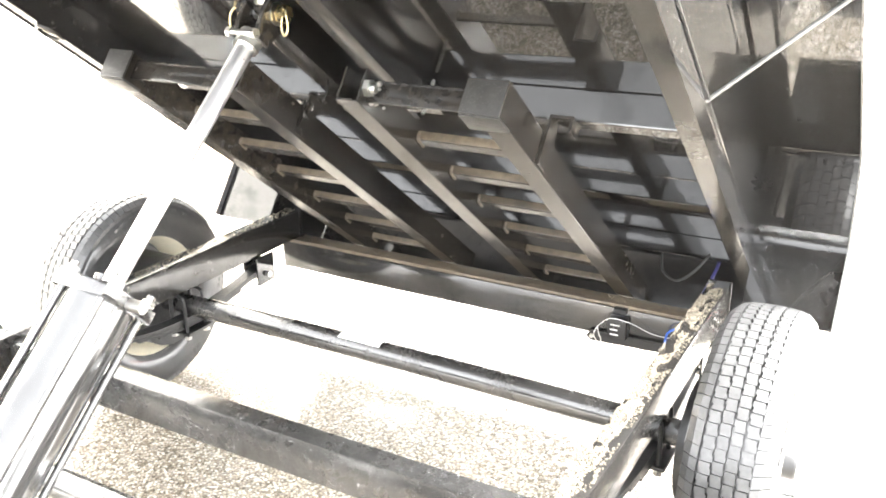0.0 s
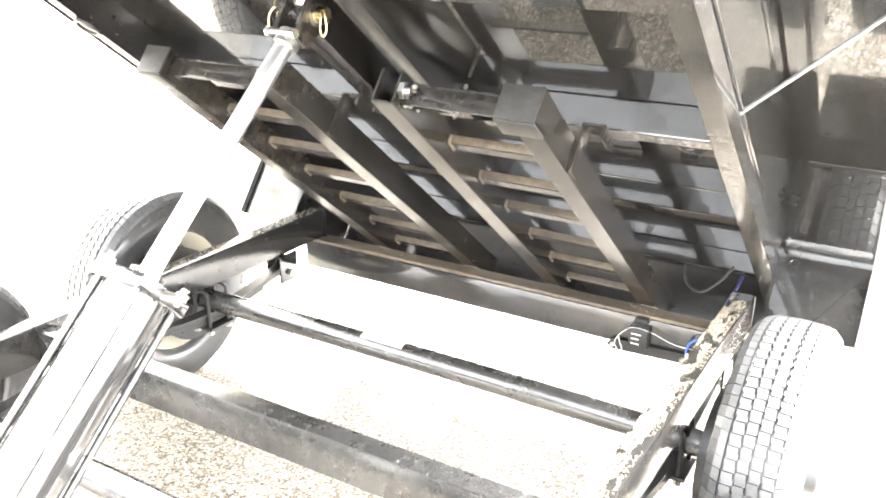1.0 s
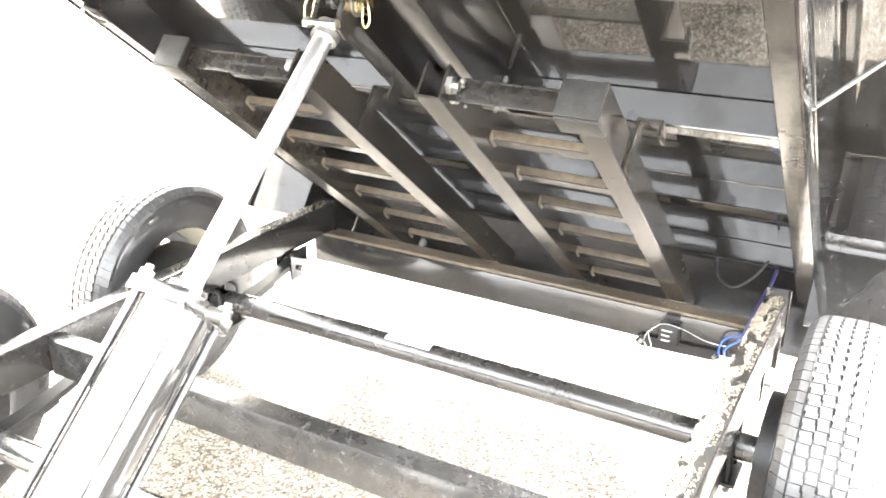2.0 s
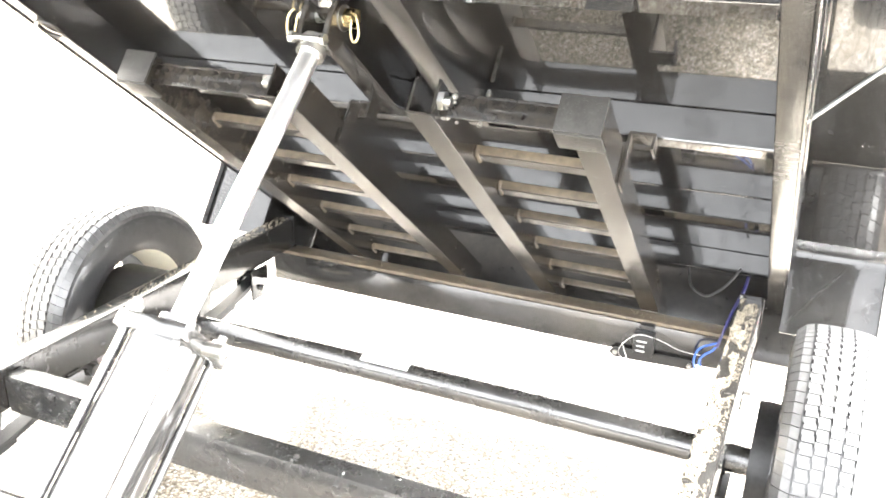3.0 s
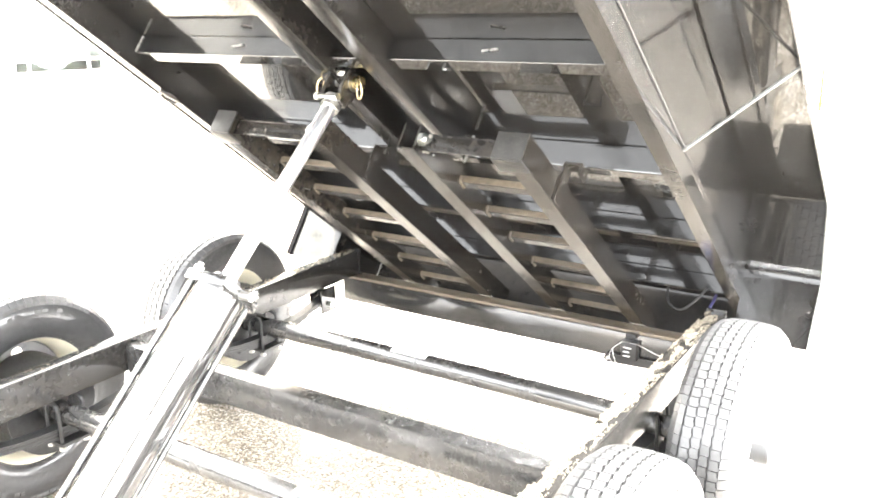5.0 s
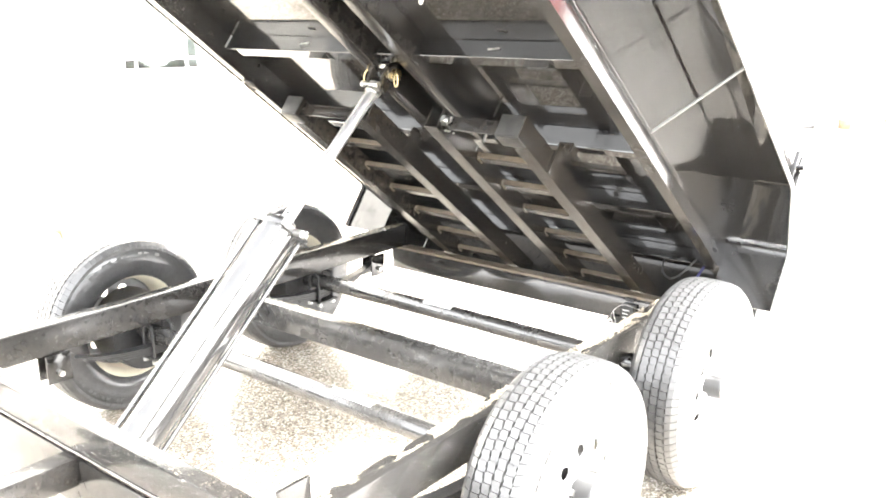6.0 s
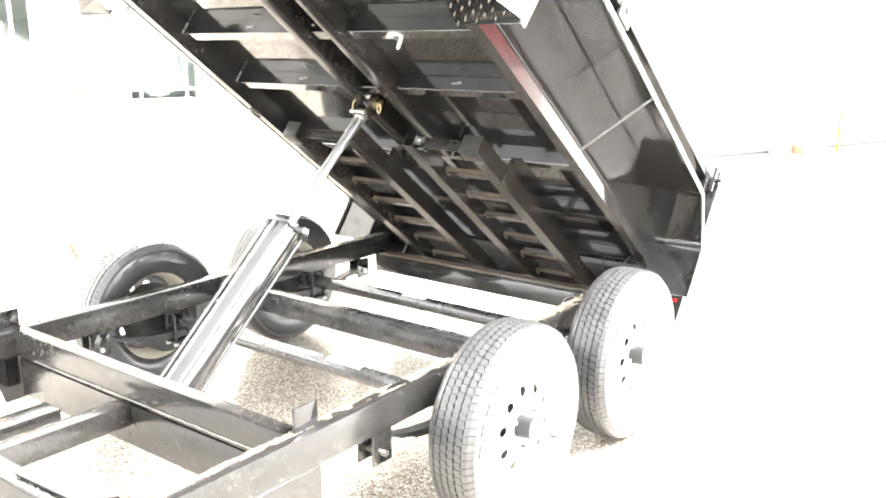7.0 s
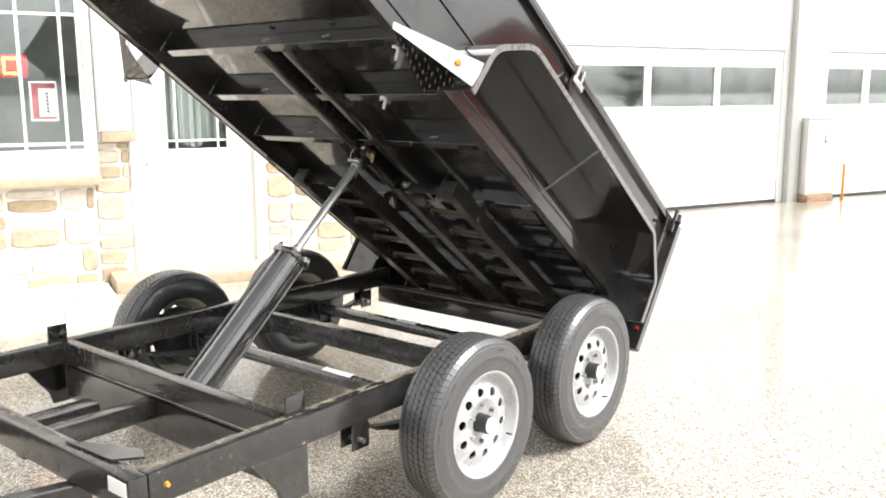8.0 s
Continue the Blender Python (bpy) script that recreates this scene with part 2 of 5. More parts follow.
def prism(bm, pts, lo, hi, place, bev=0.0):
    """A flat outline pts (a, b) made solid from lo to hi; place(a, b, c) gives the point."""
    low = [bm.verts.new(place(a, b, lo)) for a, b in pts]
    top = [bm.verts.new(place(a, b, hi)) for a, b in pts]
    faces = [bm.faces.new(low[::-1]), bm.faces.new(top)]
    k = len(pts)
    for i in range(k):
        faces.append(bm.faces.new((low[i], low[(i + 1) % k], top[(i + 1) % k], top[i])))
    bmesh.ops.recalc_face_normals(bm, faces=faces)
    if bev:
        bmesh.ops.bevel(bm, geom=list({e for f in faces for e in f.edges}), offset=bev, segments=1, affect='EDGES')
    return bm


def rod(bm, p0, p1, r, seg=14, r2=None):
    p0, p1 = Vector(p0), Vector(p1)
    d = p1 - p0
    m = Matrix.Translation((p0 + p1) / 2) @ d.to_track_quat('Z', 'Y').to_matrix().to_4x4()
    made = bmesh.ops.create_cone(bm, cap_ends=True, segments=seg, radius1=r, radius2=r if r2 is None else r2, depth=d.length, matrix=m)["verts"]
    if seg > 6:
        mark_round(bm, {f for v in made for f in v.link_faces})
    return bm


def sweep(bm, pts, r, seg=8, wob=0.0):
    """A round tube along a smooth line through pts."""
    pts = [Vector(p) for p in pts]
    line = []
    for i in range(len(pts) - 1):
        a, b = pts[max(i - 1, 0)], pts[min(i + 2, len(pts) - 1)]
        for s in range(6):
            t = s / 6
            p, q = pts[i], pts[i + 1]
            line.append(0.5 * (2 * p + (q - a) * t + (2 * a - 5 * p + 4 * q - b) * t * t + (3 * p - a - 3 * q + b) * t ** 3))
    line.append(pts[-1])
    rings = []
    side = None
    for i, p in enumerate(line):
        d = (line[min(i + 1, len(line) - 1)] - line[max(i - 1, 0)]).normalized()
        if side is None:
            side = d.orthogonal().normalized()
        side = (side - d * side.dot(d)).normalized()
        up = d.cross(side)
        rr = r if wob == 0 else r * random.uniform(1 - wob, 1 + wob)
        rings.append([bm.verts.new(p + rr * (math.cos(a) * side + math.sin(a) * up)) for a in (2 * math.pi * k / seg for k in range(seg))])
    for a, b in zip(rings, rings[1:]):
        for k in range(seg):
            bm.faces.new((a[k], a[(k + 1) % seg], b[(k + 1) % seg], b[k]))
    bm.faces.new(rings[0][::-1]), bm.faces.new(rings[-1])
    mark_round(bm, bm.faces[:])
    return bm


def bead(p0, p1, r, n=8):
    """An uneven weld bead along a straight joint."""
    a, b = Vector(p0), Vector(p1)
    return sweep(NB(), [a.lerp(b, i / n) for i in range(n + 1)], r, 6, 0.35)


def lathe(bm, profile, seg=64, closed=False):
    """Turns (x, radius) points round the x axis."""
    rings = [[bm.verts.new((x, r * math.cos(a), r * math.sin(a))) for a in (2 * math.pi * k / seg for k in range(seg))] for x, r in profile]
    pairs = list(zip(rings, rings[1:] + (rings[:1] if closed else [])))[:len(rings) if closed else len(rings) - 1]
    for a, b in pairs:
        for k in range(seg):
            bm.faces.new((a[k], a[(k + 1) % seg], b[(k + 1) % seg], b[k]))
    mark_round(bm, bm.faces[:])
    return bm


def mesh_of(name, bm, mat, smooth=True):
    bmesh.ops.recalc_face_normals(bm, faces=bm.faces[:])
    lay = bm.faces.layers.int.get("round")
    if smooth:
        for f in bm.faces:
            f.smooth = True
        for e in bm.edges:
            if len(e.link_faces) == 2:
                rounded = lay is not None and all(f[lay] for f in e.link_faces)
                e.smooth = e.calc_face_angle(0) < radians(55 if rounded else 20)
    if lay is not None:
        bm.faces.layers.int.remove(lay)
    me = bpy.data.meshes.new(name)
    bm.to_mesh(me)
    bm.free()
    me.materials.append(mat)
    return me


def mark_round(bm, faces):
    lay = bm.faces.layers.int.get("round")
    for f in faces:
        f[lay] = 1


def part(name, bm, mat, parent=None, label="", at=None, smooth=True):
    ob = new(name, mesh_of(name, bm, mat, smooth))
    if parent is not None:
        ob.parent = parent
    if at is not None:
        ob.matrix_basis = at
    if label:
        tagged(ob, label)
    return ob


def thing(name, label, category, group="", at=None):
    e = tagged(new(name), label, category, group)
    e.empty_display_size = 0.1
    if at is not None:
        e.matrix_basis = at
    return e


def NB():
    bm = bmesh.new()
    bm.faces.layers.int.new("round")
    return bm


def xyz(a, b, c):
    return (a, b, c)


# ---- ground, one sheet to the horizon ----
def build_ground():
    bm = NB()
    bmesh.ops.create_grid(bm, x_segments=60, y_segments=60, size=1)
    for v in bm.verts:
        for i in (0, 1):
            s = v.co[i]
            v.co[i] = math.copysign(abs(s) ** 3.2 * 900 + abs(s) * 8, s)
        r = math.hypot(v.co.x, v.co.y)
        v.co.z = 0.006 * noise.noise(Vector((v.co.x * 0.4, v.co.y * 0.4, 0))) * min(1, max(0, r - 3) / 4) - 0.018
    tagged(part("ground", bm, GROUND), "wet brown exposed-aggregate paving of the yard", "ground", kind="structure")


build_ground()

# ---- trailer frame ----
RAIL_IN, RAIL_OUT, RAIL_TOP, RAIL_BOT = 0.765, 0.825, 0.515, 0.405
trailer = thing("dump_trailer", "black tandem-axle hydraulic dump trailer with its bed raised, wet from rain", "dump trailer")


def bar(name, lim, mat=FRAME_PAINT, bev=0.006, label="", parent=trailer):
    return part(name, box(NB(), *lim, bev), mat, parent, label)


for sgn in (-1, 1):
    a, b = sorted((sgn * RAIL_IN, sgn * RAIL_OUT))
    rail = bar("frame_rail", (a, b, -1.36, 1.40, RAIL_BOT, RAIL_TOP), bev=0.008)
    part("end_plate", box(NB(), a - 0.004, b + 0.004, 1.40, 1.412, RAIL_BOT - 0.06, RAIL_TOP + 0.006, 0.002), BLACK, rail)
    stop_y = -0.797 if sgn > 0 else -0.862
    part("bed_stop", box(NB(), sgn * 0.79 - 0.005, sgn * 0.79 + 0.005, stop_y, stop_y + 0.09, RAIL_TOP, 0.592, 0.002), BLACK, rail)
    for y in (-0.46, 0.36, 1.18):          # spring hangers under the rail
        hg = bar("spring_hanger", (sgn * 0.79 - 0.034, sgn * 0.79 - 0.026, y - 0.045, y + 0.045, 0.30, RAIL_BOT), bev=0.003)
        part("outer_cheek", box(NB(), sgn * 0.79 + 0.026, sgn * 0.79 + 0.034, y - 0.045, y + 0.045, 0.30, RAIL_BOT, 0.003), BLACK, hg)
        part("bolt", rod(NB(), (sgn * 0.79 - 0.05, y, 0.335), (sgn * 0.79 + 0.05, y, 0.335), 0.011, 6), ZINC, hg, "zinc hanger bolt")

bar("front_crossmember", (-RAIL_OUT, RAIL_OUT, -1.425, -1.362, RAIL_BOT, RAIL_TOP), bev=0.008)
beam = bar("cylinder_crossmember", (-RAIL_IN + 0.001, RAIL_IN - 0.001, -0.81, -0.755, RAIL_BOT + 0.003, RAIL_TOP + 0.001), bev=0.008)
part("lower_tube", box(NB(), -RAIL_IN + 0.02, RAIL_IN - 0.02, -0.812, -0.753, 0.25, RAIL_BOT, 0.01), FRAME_PAINT, beam)
part("weld_seam", bead((-0.62, -0.8125, 0.42), (0.68, -0.8125, 0.425), 0.0025, 40), WELD, beam, "grey weld bead")
bar("middle_crossmember", (-RAIL_IN + 0.001, RAIL_IN - 0.001, 0.18, 0.235, 0.40, 0.50), BEAM_PAINT, bev=0.006)
hinge = bar("hinge_crossmember", (-RAIL_OUT, RAIL_OUT, 1.36, 1.372, 0.29, 0.3925), HINGE_PAINT, bev=0.003)
part("top_flange", box(NB(), -RAIL_OUT, RAIL_OUT, 1.36, 1.425, 0.393, 0.4045, 0.003), MUDDY, hinge, "flange coated in tan mud")
bar("divider_tube", (-0.07, 0.0, -1.36, -0.813, 0.33, 0.41))
bar("battery_rail", (-0.27, -0.17, -1.36, -0.965, 0.35, 0.40))
part("loose_flap", prism(NB(), [(0.40, -1.40), (0.66, -1.385), (0.72, -1.305), (0.66, -1.275), (0.47, -1.36)], RAIL_TOP + 0.002, RAIL_TOP + 0.01, xyz, 0.001), FRAME_PAINT, trailer, "loose black plate lying on the front crossmember")
prism_pts = [(-0.97, RAIL_BOT), (-0.725, RAIL_BOT), (-0.725, 0.215), (-0.85, 0.215), (-0.865, 0.27)]
for sgn in (-1, 1):
    part("fender_bracket", prism(NB(), prism_pts, sgn * 0.805, sgn * 0.822, lambda a, b, c: (c, a, b), 0.003), BLACK, trailer)
for sgn in (-1, 1):                        # drawbar rails running forward to the coupler
    pts = [(sgn * 0.444, -1.37), (sgn * 0.504, -1.37), (sgn * 0.06, -2.9), (sgn * 0.0, -2.9)]
    part("drawbar_rail", prism(NB(), pts, 0.29, 0.402, xyz, 0.005), BLACK, trailer)
part("reflector", box(NB(), 0.712, 0.812, -1.4285, -1.425, 0.455, 0.503, 0.001), STICKER_SKYLIT, trailer, "white rectangular sticker")
lamp = part("marker_lamp", rod(NB(), (0.825, -1.30, 0.462), (0.836, -1.30, 0.462), 0.010, 20, 0.007), AMBER, trailer, "small round amber marker lamp")

# gravel and mud lying on the frame
ICO = bmesh.new()
bmesh.ops.create_icosphere(ICO, subdivisions=1, radius=1)
ICO_V = np.array([v.co[:] for v in ICO.verts])
ICO_F = np.array([[v.index for v in f.verts] for f in ICO.faces])
ICO.free()


def litter(name, spots, label):
    """Small angular stones strewn over strips (x0, x1, y0, y1, z, count, size)."""
    verts, faces = [], []
    for x0, x1, y0, y1, z, count, size in spots:
        for i in range(count):
            x, y = random.uniform(x0, x1), random.uniform(y0, y1)
            if noise.noise(Vector((x * 30, y * 14, 1))) < -0.12:
                continue
            s = size * random.uniform(0.35, 1.0) * (0.55 + 0.75 * abs(noise.noise(Vector((x * 9, y * 9, 3)))))
            m = np.array(Euler((random.random() * 6, random.random() * 6, random.random() * 6)).to_matrix())
            v = (ICO_V * (s, s * random.uniform(0.6, 1), s * random.uniform(0.4, 0.8))) @ m.T + (x, y, z + s * 0.3)
            faces.append(ICO_F + 12 * len(verts))
            verts.append(v)
    me = bpy.data.meshes.new(name)
    me.from_pydata(np.concatenate(verts).tolist(), [], np.concatenate(faces).tolist())
    me.materials.append(GRAVEL_BITS)
    return tagged(new(name, me), label, "gravel", kind="stuff")


litter("rail_gravel", [(0.767, 0.803, -0.45, 1.39, RAIL_TOP, 9000, 0.0042), (0.767, 0.790, -0.2, 1.38, RAIL_TOP + 0.002, 1600, 0.0062), (0.80, 0.818, 0.0, 1.39, RAIL_TOP, 900, 0.004),
                       (0.767, 0.797, -1.35, -0.45, RAIL_TOP, 2600, 0.0042), (-0.7, 0.75, -0.806, -0.76, RAIL_TOP + 0.001, 260, 0.0032), (-0.815, -0.768, 0.6, 1.39, RAIL_TOP, 500, 0.005),
                       (-0.815, -0.775, -0.6, 0.6, RAIL_TOP, 260, 0.004), (-0.6, 0.75, -1.42, -1.365, RAIL_TOP, 300, 0.004)], "muddy gravel stuck on top of the trailer frame rails")
litter("beam_gravel", [(-0.74, 0.76, 1.364, 1.422, 0.4045, 420, 0.004)], "tan gravel lying along the hinge crossmember")
GROUND_LITTER = [(-0.9, 1.3, -0.6, 1.5, -0.019, 1500, 0.006)]
litter("loose_gravel", GROUND_LITTER, "loose pebbles on the paving under the trailer")


# ---- axles, springs and wheels ----
AXLES = (-0.045, 0.822)


SPRING_X = 0.787


def leaf_spring(side, y, parent):
    """Four curved leaves under the axle; each its own mesh."""
    main = None
    for k, half in enumerate((0.37, 0.31, 0.23, 0.15)):
        bm = NB()
        n = 14
        rows = []
        for i in range(n + 1):
            s = -half + 2 * half * i / n
            z = 0.307 - 0.009 * k + 0.42 * s * s
            rows.append([bm.verts.new((side * SPRING_X + dx, y + s, z + dz)) for dx, dz in ((-0.022, 0), (0.022, 0), (0.022, 0.0075), (-0.022, 0.0075))])
        for a, b in zip(rows, rows[1:]):
            for j in range(4):
                bm.faces.new((a[j], a[(j + 1) % 4], b[(j + 1) % 4], b[j]))
        bm.faces.new(rows[0]), bm.faces.new(rows[-1][::-1])
        if main is None:
            main = part("leaf_spring", bm, SPRING, parent)
            for s in (-0.37, 0.37):
                z = 0.307 + 0.42 * s * s + 0.012
                part("spring_eye", rod(NB(), (side * SPRING_X - 0.024, y + s, z), (side * SPRING_X + 0.024, y + s, z), 0.017, 16), SPRING, main)
        else:
            part("leaf", bm, SPRING, main)
    part("spring_plate", box(NB(), side * SPRING_X - 0.05, side * SPRING_X + 0.05, y - 0.055, y + 0.055, 0.262, 0.272, 0.003), SPRING, main)
    for dy in (-0.042, 0.042):
        dx = 0.03
        pts = [(side * SPRING_X - dx, y + dy, 0.25), (side * SPRING_X - dx, y + dy, 0.372), (side * SPRING_X - dx * 0.7, y + dy, 0.391), (side * SPRING_X, y + dy, 0.396),
               (side * SPRING_X + dx * 0.7, y + dy, 0.391), (side * SPRING_X + dx, y + dy, 0.372), (side * SPRING_X + dx, y + dy, 0.25)]
        part("u_bolt", sweep(NB(), [(x, yy, z) for x, yy, z in pts], 0.0065, 8), SPRING, main)
        for s in (-1, 1):
            part("nut", rod(NB(), (side * SPRING_X + s * dx, y + dy, 0.246), (side * SPRING_X + s * dx, y + dy, 0.259), 0.012, 6), ZINC, main)


for y in AXLES:
    bm = NB()
    pts = [(-0.93 + 1.86 * i / 8, y, 0.347 + 0.009 * (1 - ((i - 4) / 4) ** 2)) for i in range(9)]
    sweep(bm, pts, 0.034, 20)
    axle = part("axle", bm, AXLE_PAINT, trailer, "straight black tube axle")
    bm = NB()
    n = 10
    c = 0.356
    x0, x1 = (-0.155, -0.01) if y > 0 else (0.18, 0.36)
    for i in range(n):
        a0, a1 = (math.pi * (0.3 + 0.62 * k / n) for k in (i, i + 1))
        bm.faces.new([bm.verts.new((x, y - 0.0352 * math.cos(math.pi - a) * -1, c + 0.0352 * math.sin(a))) for x, a in ((x0, a0), (x1, a0), (x1, a1), (x0, a1))])
    bmesh.ops.remove_doubles(bm, verts=bm.verts[:], dist=0.0004)
    bmesh.ops.solidify(bm, geom=bm.faces[:], thickness=0.001)
    part("axle_label", bm, STICKER_SKYLIT, axle, "blank white label on the axle tube")
    for side in (-1, 1):
        leaf_spring(side, y, trailer)
        part("brake_drum", rod(NB(), (side * 0.875, y + 0.015, 0.336), (side * 1.035, y + 0.015, 0.336), 0.152, 40), SPRING, axle)
for side in (-1, 1):                       # equalizer between the springs
    bar("equalizer", (side * SPRING_X - 0.012, side * SPRING_X + 0.012, 0.28, 0.45, 0.335, 0.385), bev=0.008)


def tyre_r(r):
    """Radii are drawn for a 15 in rim and grown to the larger tyre here."""
    return 0.208 + (r - 0.196) * 0.98


def tyre_mesh():
    prof = [(-0.078, 0.196), (-0.088, 0.204), (-0.094, 0.235), (-0.096, 0.27), (-0.092, 0.302), (-0.084, 0.317), (-0.074, 0.329),
            (-0.05, 0.333), (0.0, 0.335), (0.05, 0.333), (0.074, 0.329), (0.084, 0.317), (0.0885, 0.31), (0.0905, 0.308), (0.091, 0.305), (0.094, 0.29), (0.096, 0.27), (0.0975, 0.262), (0.0955, 0.258),
            (0.095, 0.24), (0.0925, 0.222), (0.0935, 0.217), (0.0915, 0.21), (0.088, 0.204), (0.078, 0.196), (0.05, 0.205), (-0.05, 0.205)]
    bm = lathe(NB(), [(x, tyre_r(r)) for x, r in prof], 96, True)
    # raised moulding bars on both sidewalls
    for sgn in (-1, 1):
        for a0, a1, r in ((0.3, 0.9, 0.285), (1.05, 1.4, 0.285), (2.2, 3.1, 0.285), (3.3, 3.5, 0.285), (4.4, 5.2, 0.285), (0.1, 0.5, 0.235), (2.9, 3.6, 0.235), (4.9, 5.3, 0.235)):
            k = max(3, int((a1 - a0) * 14))
            for i in range(k):
                if i % 3 == 2:
                    continue
                b0, b1 = a0 + (a1 - a0) * i / k, a0 + (a1 - a0) * (i + 0.75) / k
                vs = [bm.verts.new((sgn * (0.0952 if h else 0.093), tyre_r(r + dr) * math.cos(a), tyre_r(r + dr) * math.sin(a))) for h in (0, 1) for dr, a in ((0, b0), (0, b1), (0.012, b1), (0.012, b0))]
                bm.faces.new(vs[4:])
                for q in range(4):
                    bm.faces.new((vs[q], vs[(q + 1) % 4], vs[4 + (q + 1) % 4], vs[4 + q]))
    return mesh_of("tyre", bm, RUBBER)


SHOULDER_X, SHOULDER_R = (0.0, 0.045, 0.066, 0.079, 0.09), (0.3375, 0.336, 0.332, 0.325, 0.311)


def tread_mesh():
    """Ribs of tread blocks between narrow grooves, stepped and cut by fine sipes."""
    bm = NB()
    # x from, x to, blocks round the tyre, shift, share of the pitch that is rubber, sideways step of every other half block
    ribs = [(-0.089, -0.055, 84, 0.0, 0.93, 0.0), (-0.051, -0.028, 84, 0.3, 0.92, 0.003), (-0.0235, -0.002, 84, 0.1, 0.93, 0.002),
            (0.002, 0.0235, 84, 0.6, 0.93, 0.002), (0.028, 0.051, 84, 0.8, 0.92, 0.003), (0.055, 0.089, 84, 0.5, 0.93, 0.0)]
    for x0, x1, count, shift, fill, step in ribs:
        edge = abs(x0 + x1) > 0.12
        pitch = 2 * math.pi / count
        cuts = [x0, (x0 + x1) / 2, x1] if edge else [x0, x1]
        for i in range(count):
            halves = ((0.0, fill * 0.5, 0.0), (fill * 0.5, fill, step)) if count < 100 and step else ((0.0, fill, step * (i % 2)),)
            for h0, h1, dx in halves:
                a0, a1 = pitch * (i + shift + h0), pitch * (i + shift + h1)
                skew = (0.3 if x0 < 0 else -0.3) * pitch if edge else 0.0
                rows = []
                for k, x in enumerate(cuts):
                    x += dx
                    top = tyre_r(float(np.interp(abs(x), SHOULDER_X, SHOULDER_R)) + 0.008)
                    aa = skew * k / (len(cuts) - 1)
                    rows.append([bm.verts.new((x, r * math.cos(a + aa), r * math.sin(a + aa))) for r, a in ((top - 0.02, a0), (top, a0), (top, a1), (top - 0.02, a1))])
                for p, q in zip(rows, rows[1:]):
                    for k in range(3):
                        bm.faces.new((p[k], p[k + 1], q[k + 1], q[k]))
                bm.faces.new(rows[0]), bm.faces.new(rows[-1][::-1])
    return mesh_of("tread", bm, TREAD_RUBBER, False)


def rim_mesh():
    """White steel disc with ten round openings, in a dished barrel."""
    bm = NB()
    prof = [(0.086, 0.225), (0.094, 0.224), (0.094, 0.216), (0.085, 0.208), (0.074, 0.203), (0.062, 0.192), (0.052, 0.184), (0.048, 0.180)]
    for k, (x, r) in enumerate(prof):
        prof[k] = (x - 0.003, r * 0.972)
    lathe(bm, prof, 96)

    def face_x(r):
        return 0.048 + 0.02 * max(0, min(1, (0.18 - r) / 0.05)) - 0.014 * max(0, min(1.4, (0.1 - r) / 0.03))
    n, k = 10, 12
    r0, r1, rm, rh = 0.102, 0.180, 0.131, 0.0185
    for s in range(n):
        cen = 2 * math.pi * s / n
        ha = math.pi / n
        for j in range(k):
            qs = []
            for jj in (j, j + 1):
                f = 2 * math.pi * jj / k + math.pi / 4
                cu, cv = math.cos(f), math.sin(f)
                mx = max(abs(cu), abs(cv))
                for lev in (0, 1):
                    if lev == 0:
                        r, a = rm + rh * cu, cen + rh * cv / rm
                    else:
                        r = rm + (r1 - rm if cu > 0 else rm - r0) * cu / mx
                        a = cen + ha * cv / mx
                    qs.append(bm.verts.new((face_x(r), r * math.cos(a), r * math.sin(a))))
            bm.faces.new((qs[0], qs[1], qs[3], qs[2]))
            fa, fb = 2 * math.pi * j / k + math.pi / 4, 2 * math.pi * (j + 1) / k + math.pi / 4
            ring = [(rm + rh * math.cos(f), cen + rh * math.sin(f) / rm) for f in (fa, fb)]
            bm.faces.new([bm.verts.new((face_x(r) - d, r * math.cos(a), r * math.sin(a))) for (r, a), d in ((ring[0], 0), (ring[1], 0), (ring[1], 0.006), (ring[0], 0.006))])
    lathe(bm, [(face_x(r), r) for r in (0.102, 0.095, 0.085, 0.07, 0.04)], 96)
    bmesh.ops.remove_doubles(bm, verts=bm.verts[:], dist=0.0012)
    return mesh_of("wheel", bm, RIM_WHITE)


def barrel_mesh():
    prof = [(0.044, 0.181), (-0.03, 0.188), (-0.07, 0.204), (-0.083, 0.212), (-0.087, 0.219), (-0.08, 0.22), (-0.06, 0.208), (-0.02, 0.194), (0.03, 0.192), (0.08, 0.212)]
    return mesh_of("rim_barrel", lathe(NB(), prof, 72), RIM_CREAM)


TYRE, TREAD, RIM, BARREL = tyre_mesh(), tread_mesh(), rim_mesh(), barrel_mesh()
NUT = mesh_of("lug_nut", rod(NB(), (0.05, 0, 0), (0.076, 0, 0), 0.011, 6, 0.008), ZINC)
CAP = mesh_of("hub_cap", lathe(NB(), [(0.03, 0.039), (0.098, 0.037), (0.106, 0.034), (0.108, 0.03)], 28), DARK_PLASTIC)
CAP_FACE = mesh_of("cap_face", lathe(NB(), [(0.1065, 0.0335), (0.1095, 0.031), (0.1105, 0.022), (0.1095, 0.02), (0.1095, 0.0)], 28), OFFWHITE)


def sub(name, me, parent, at=None, label=""):
    o = new(name, me)
    o.parent = parent
    if at is not None:
        o.matrix_basis = at
    if label:
        tagged(o, label)
    return o


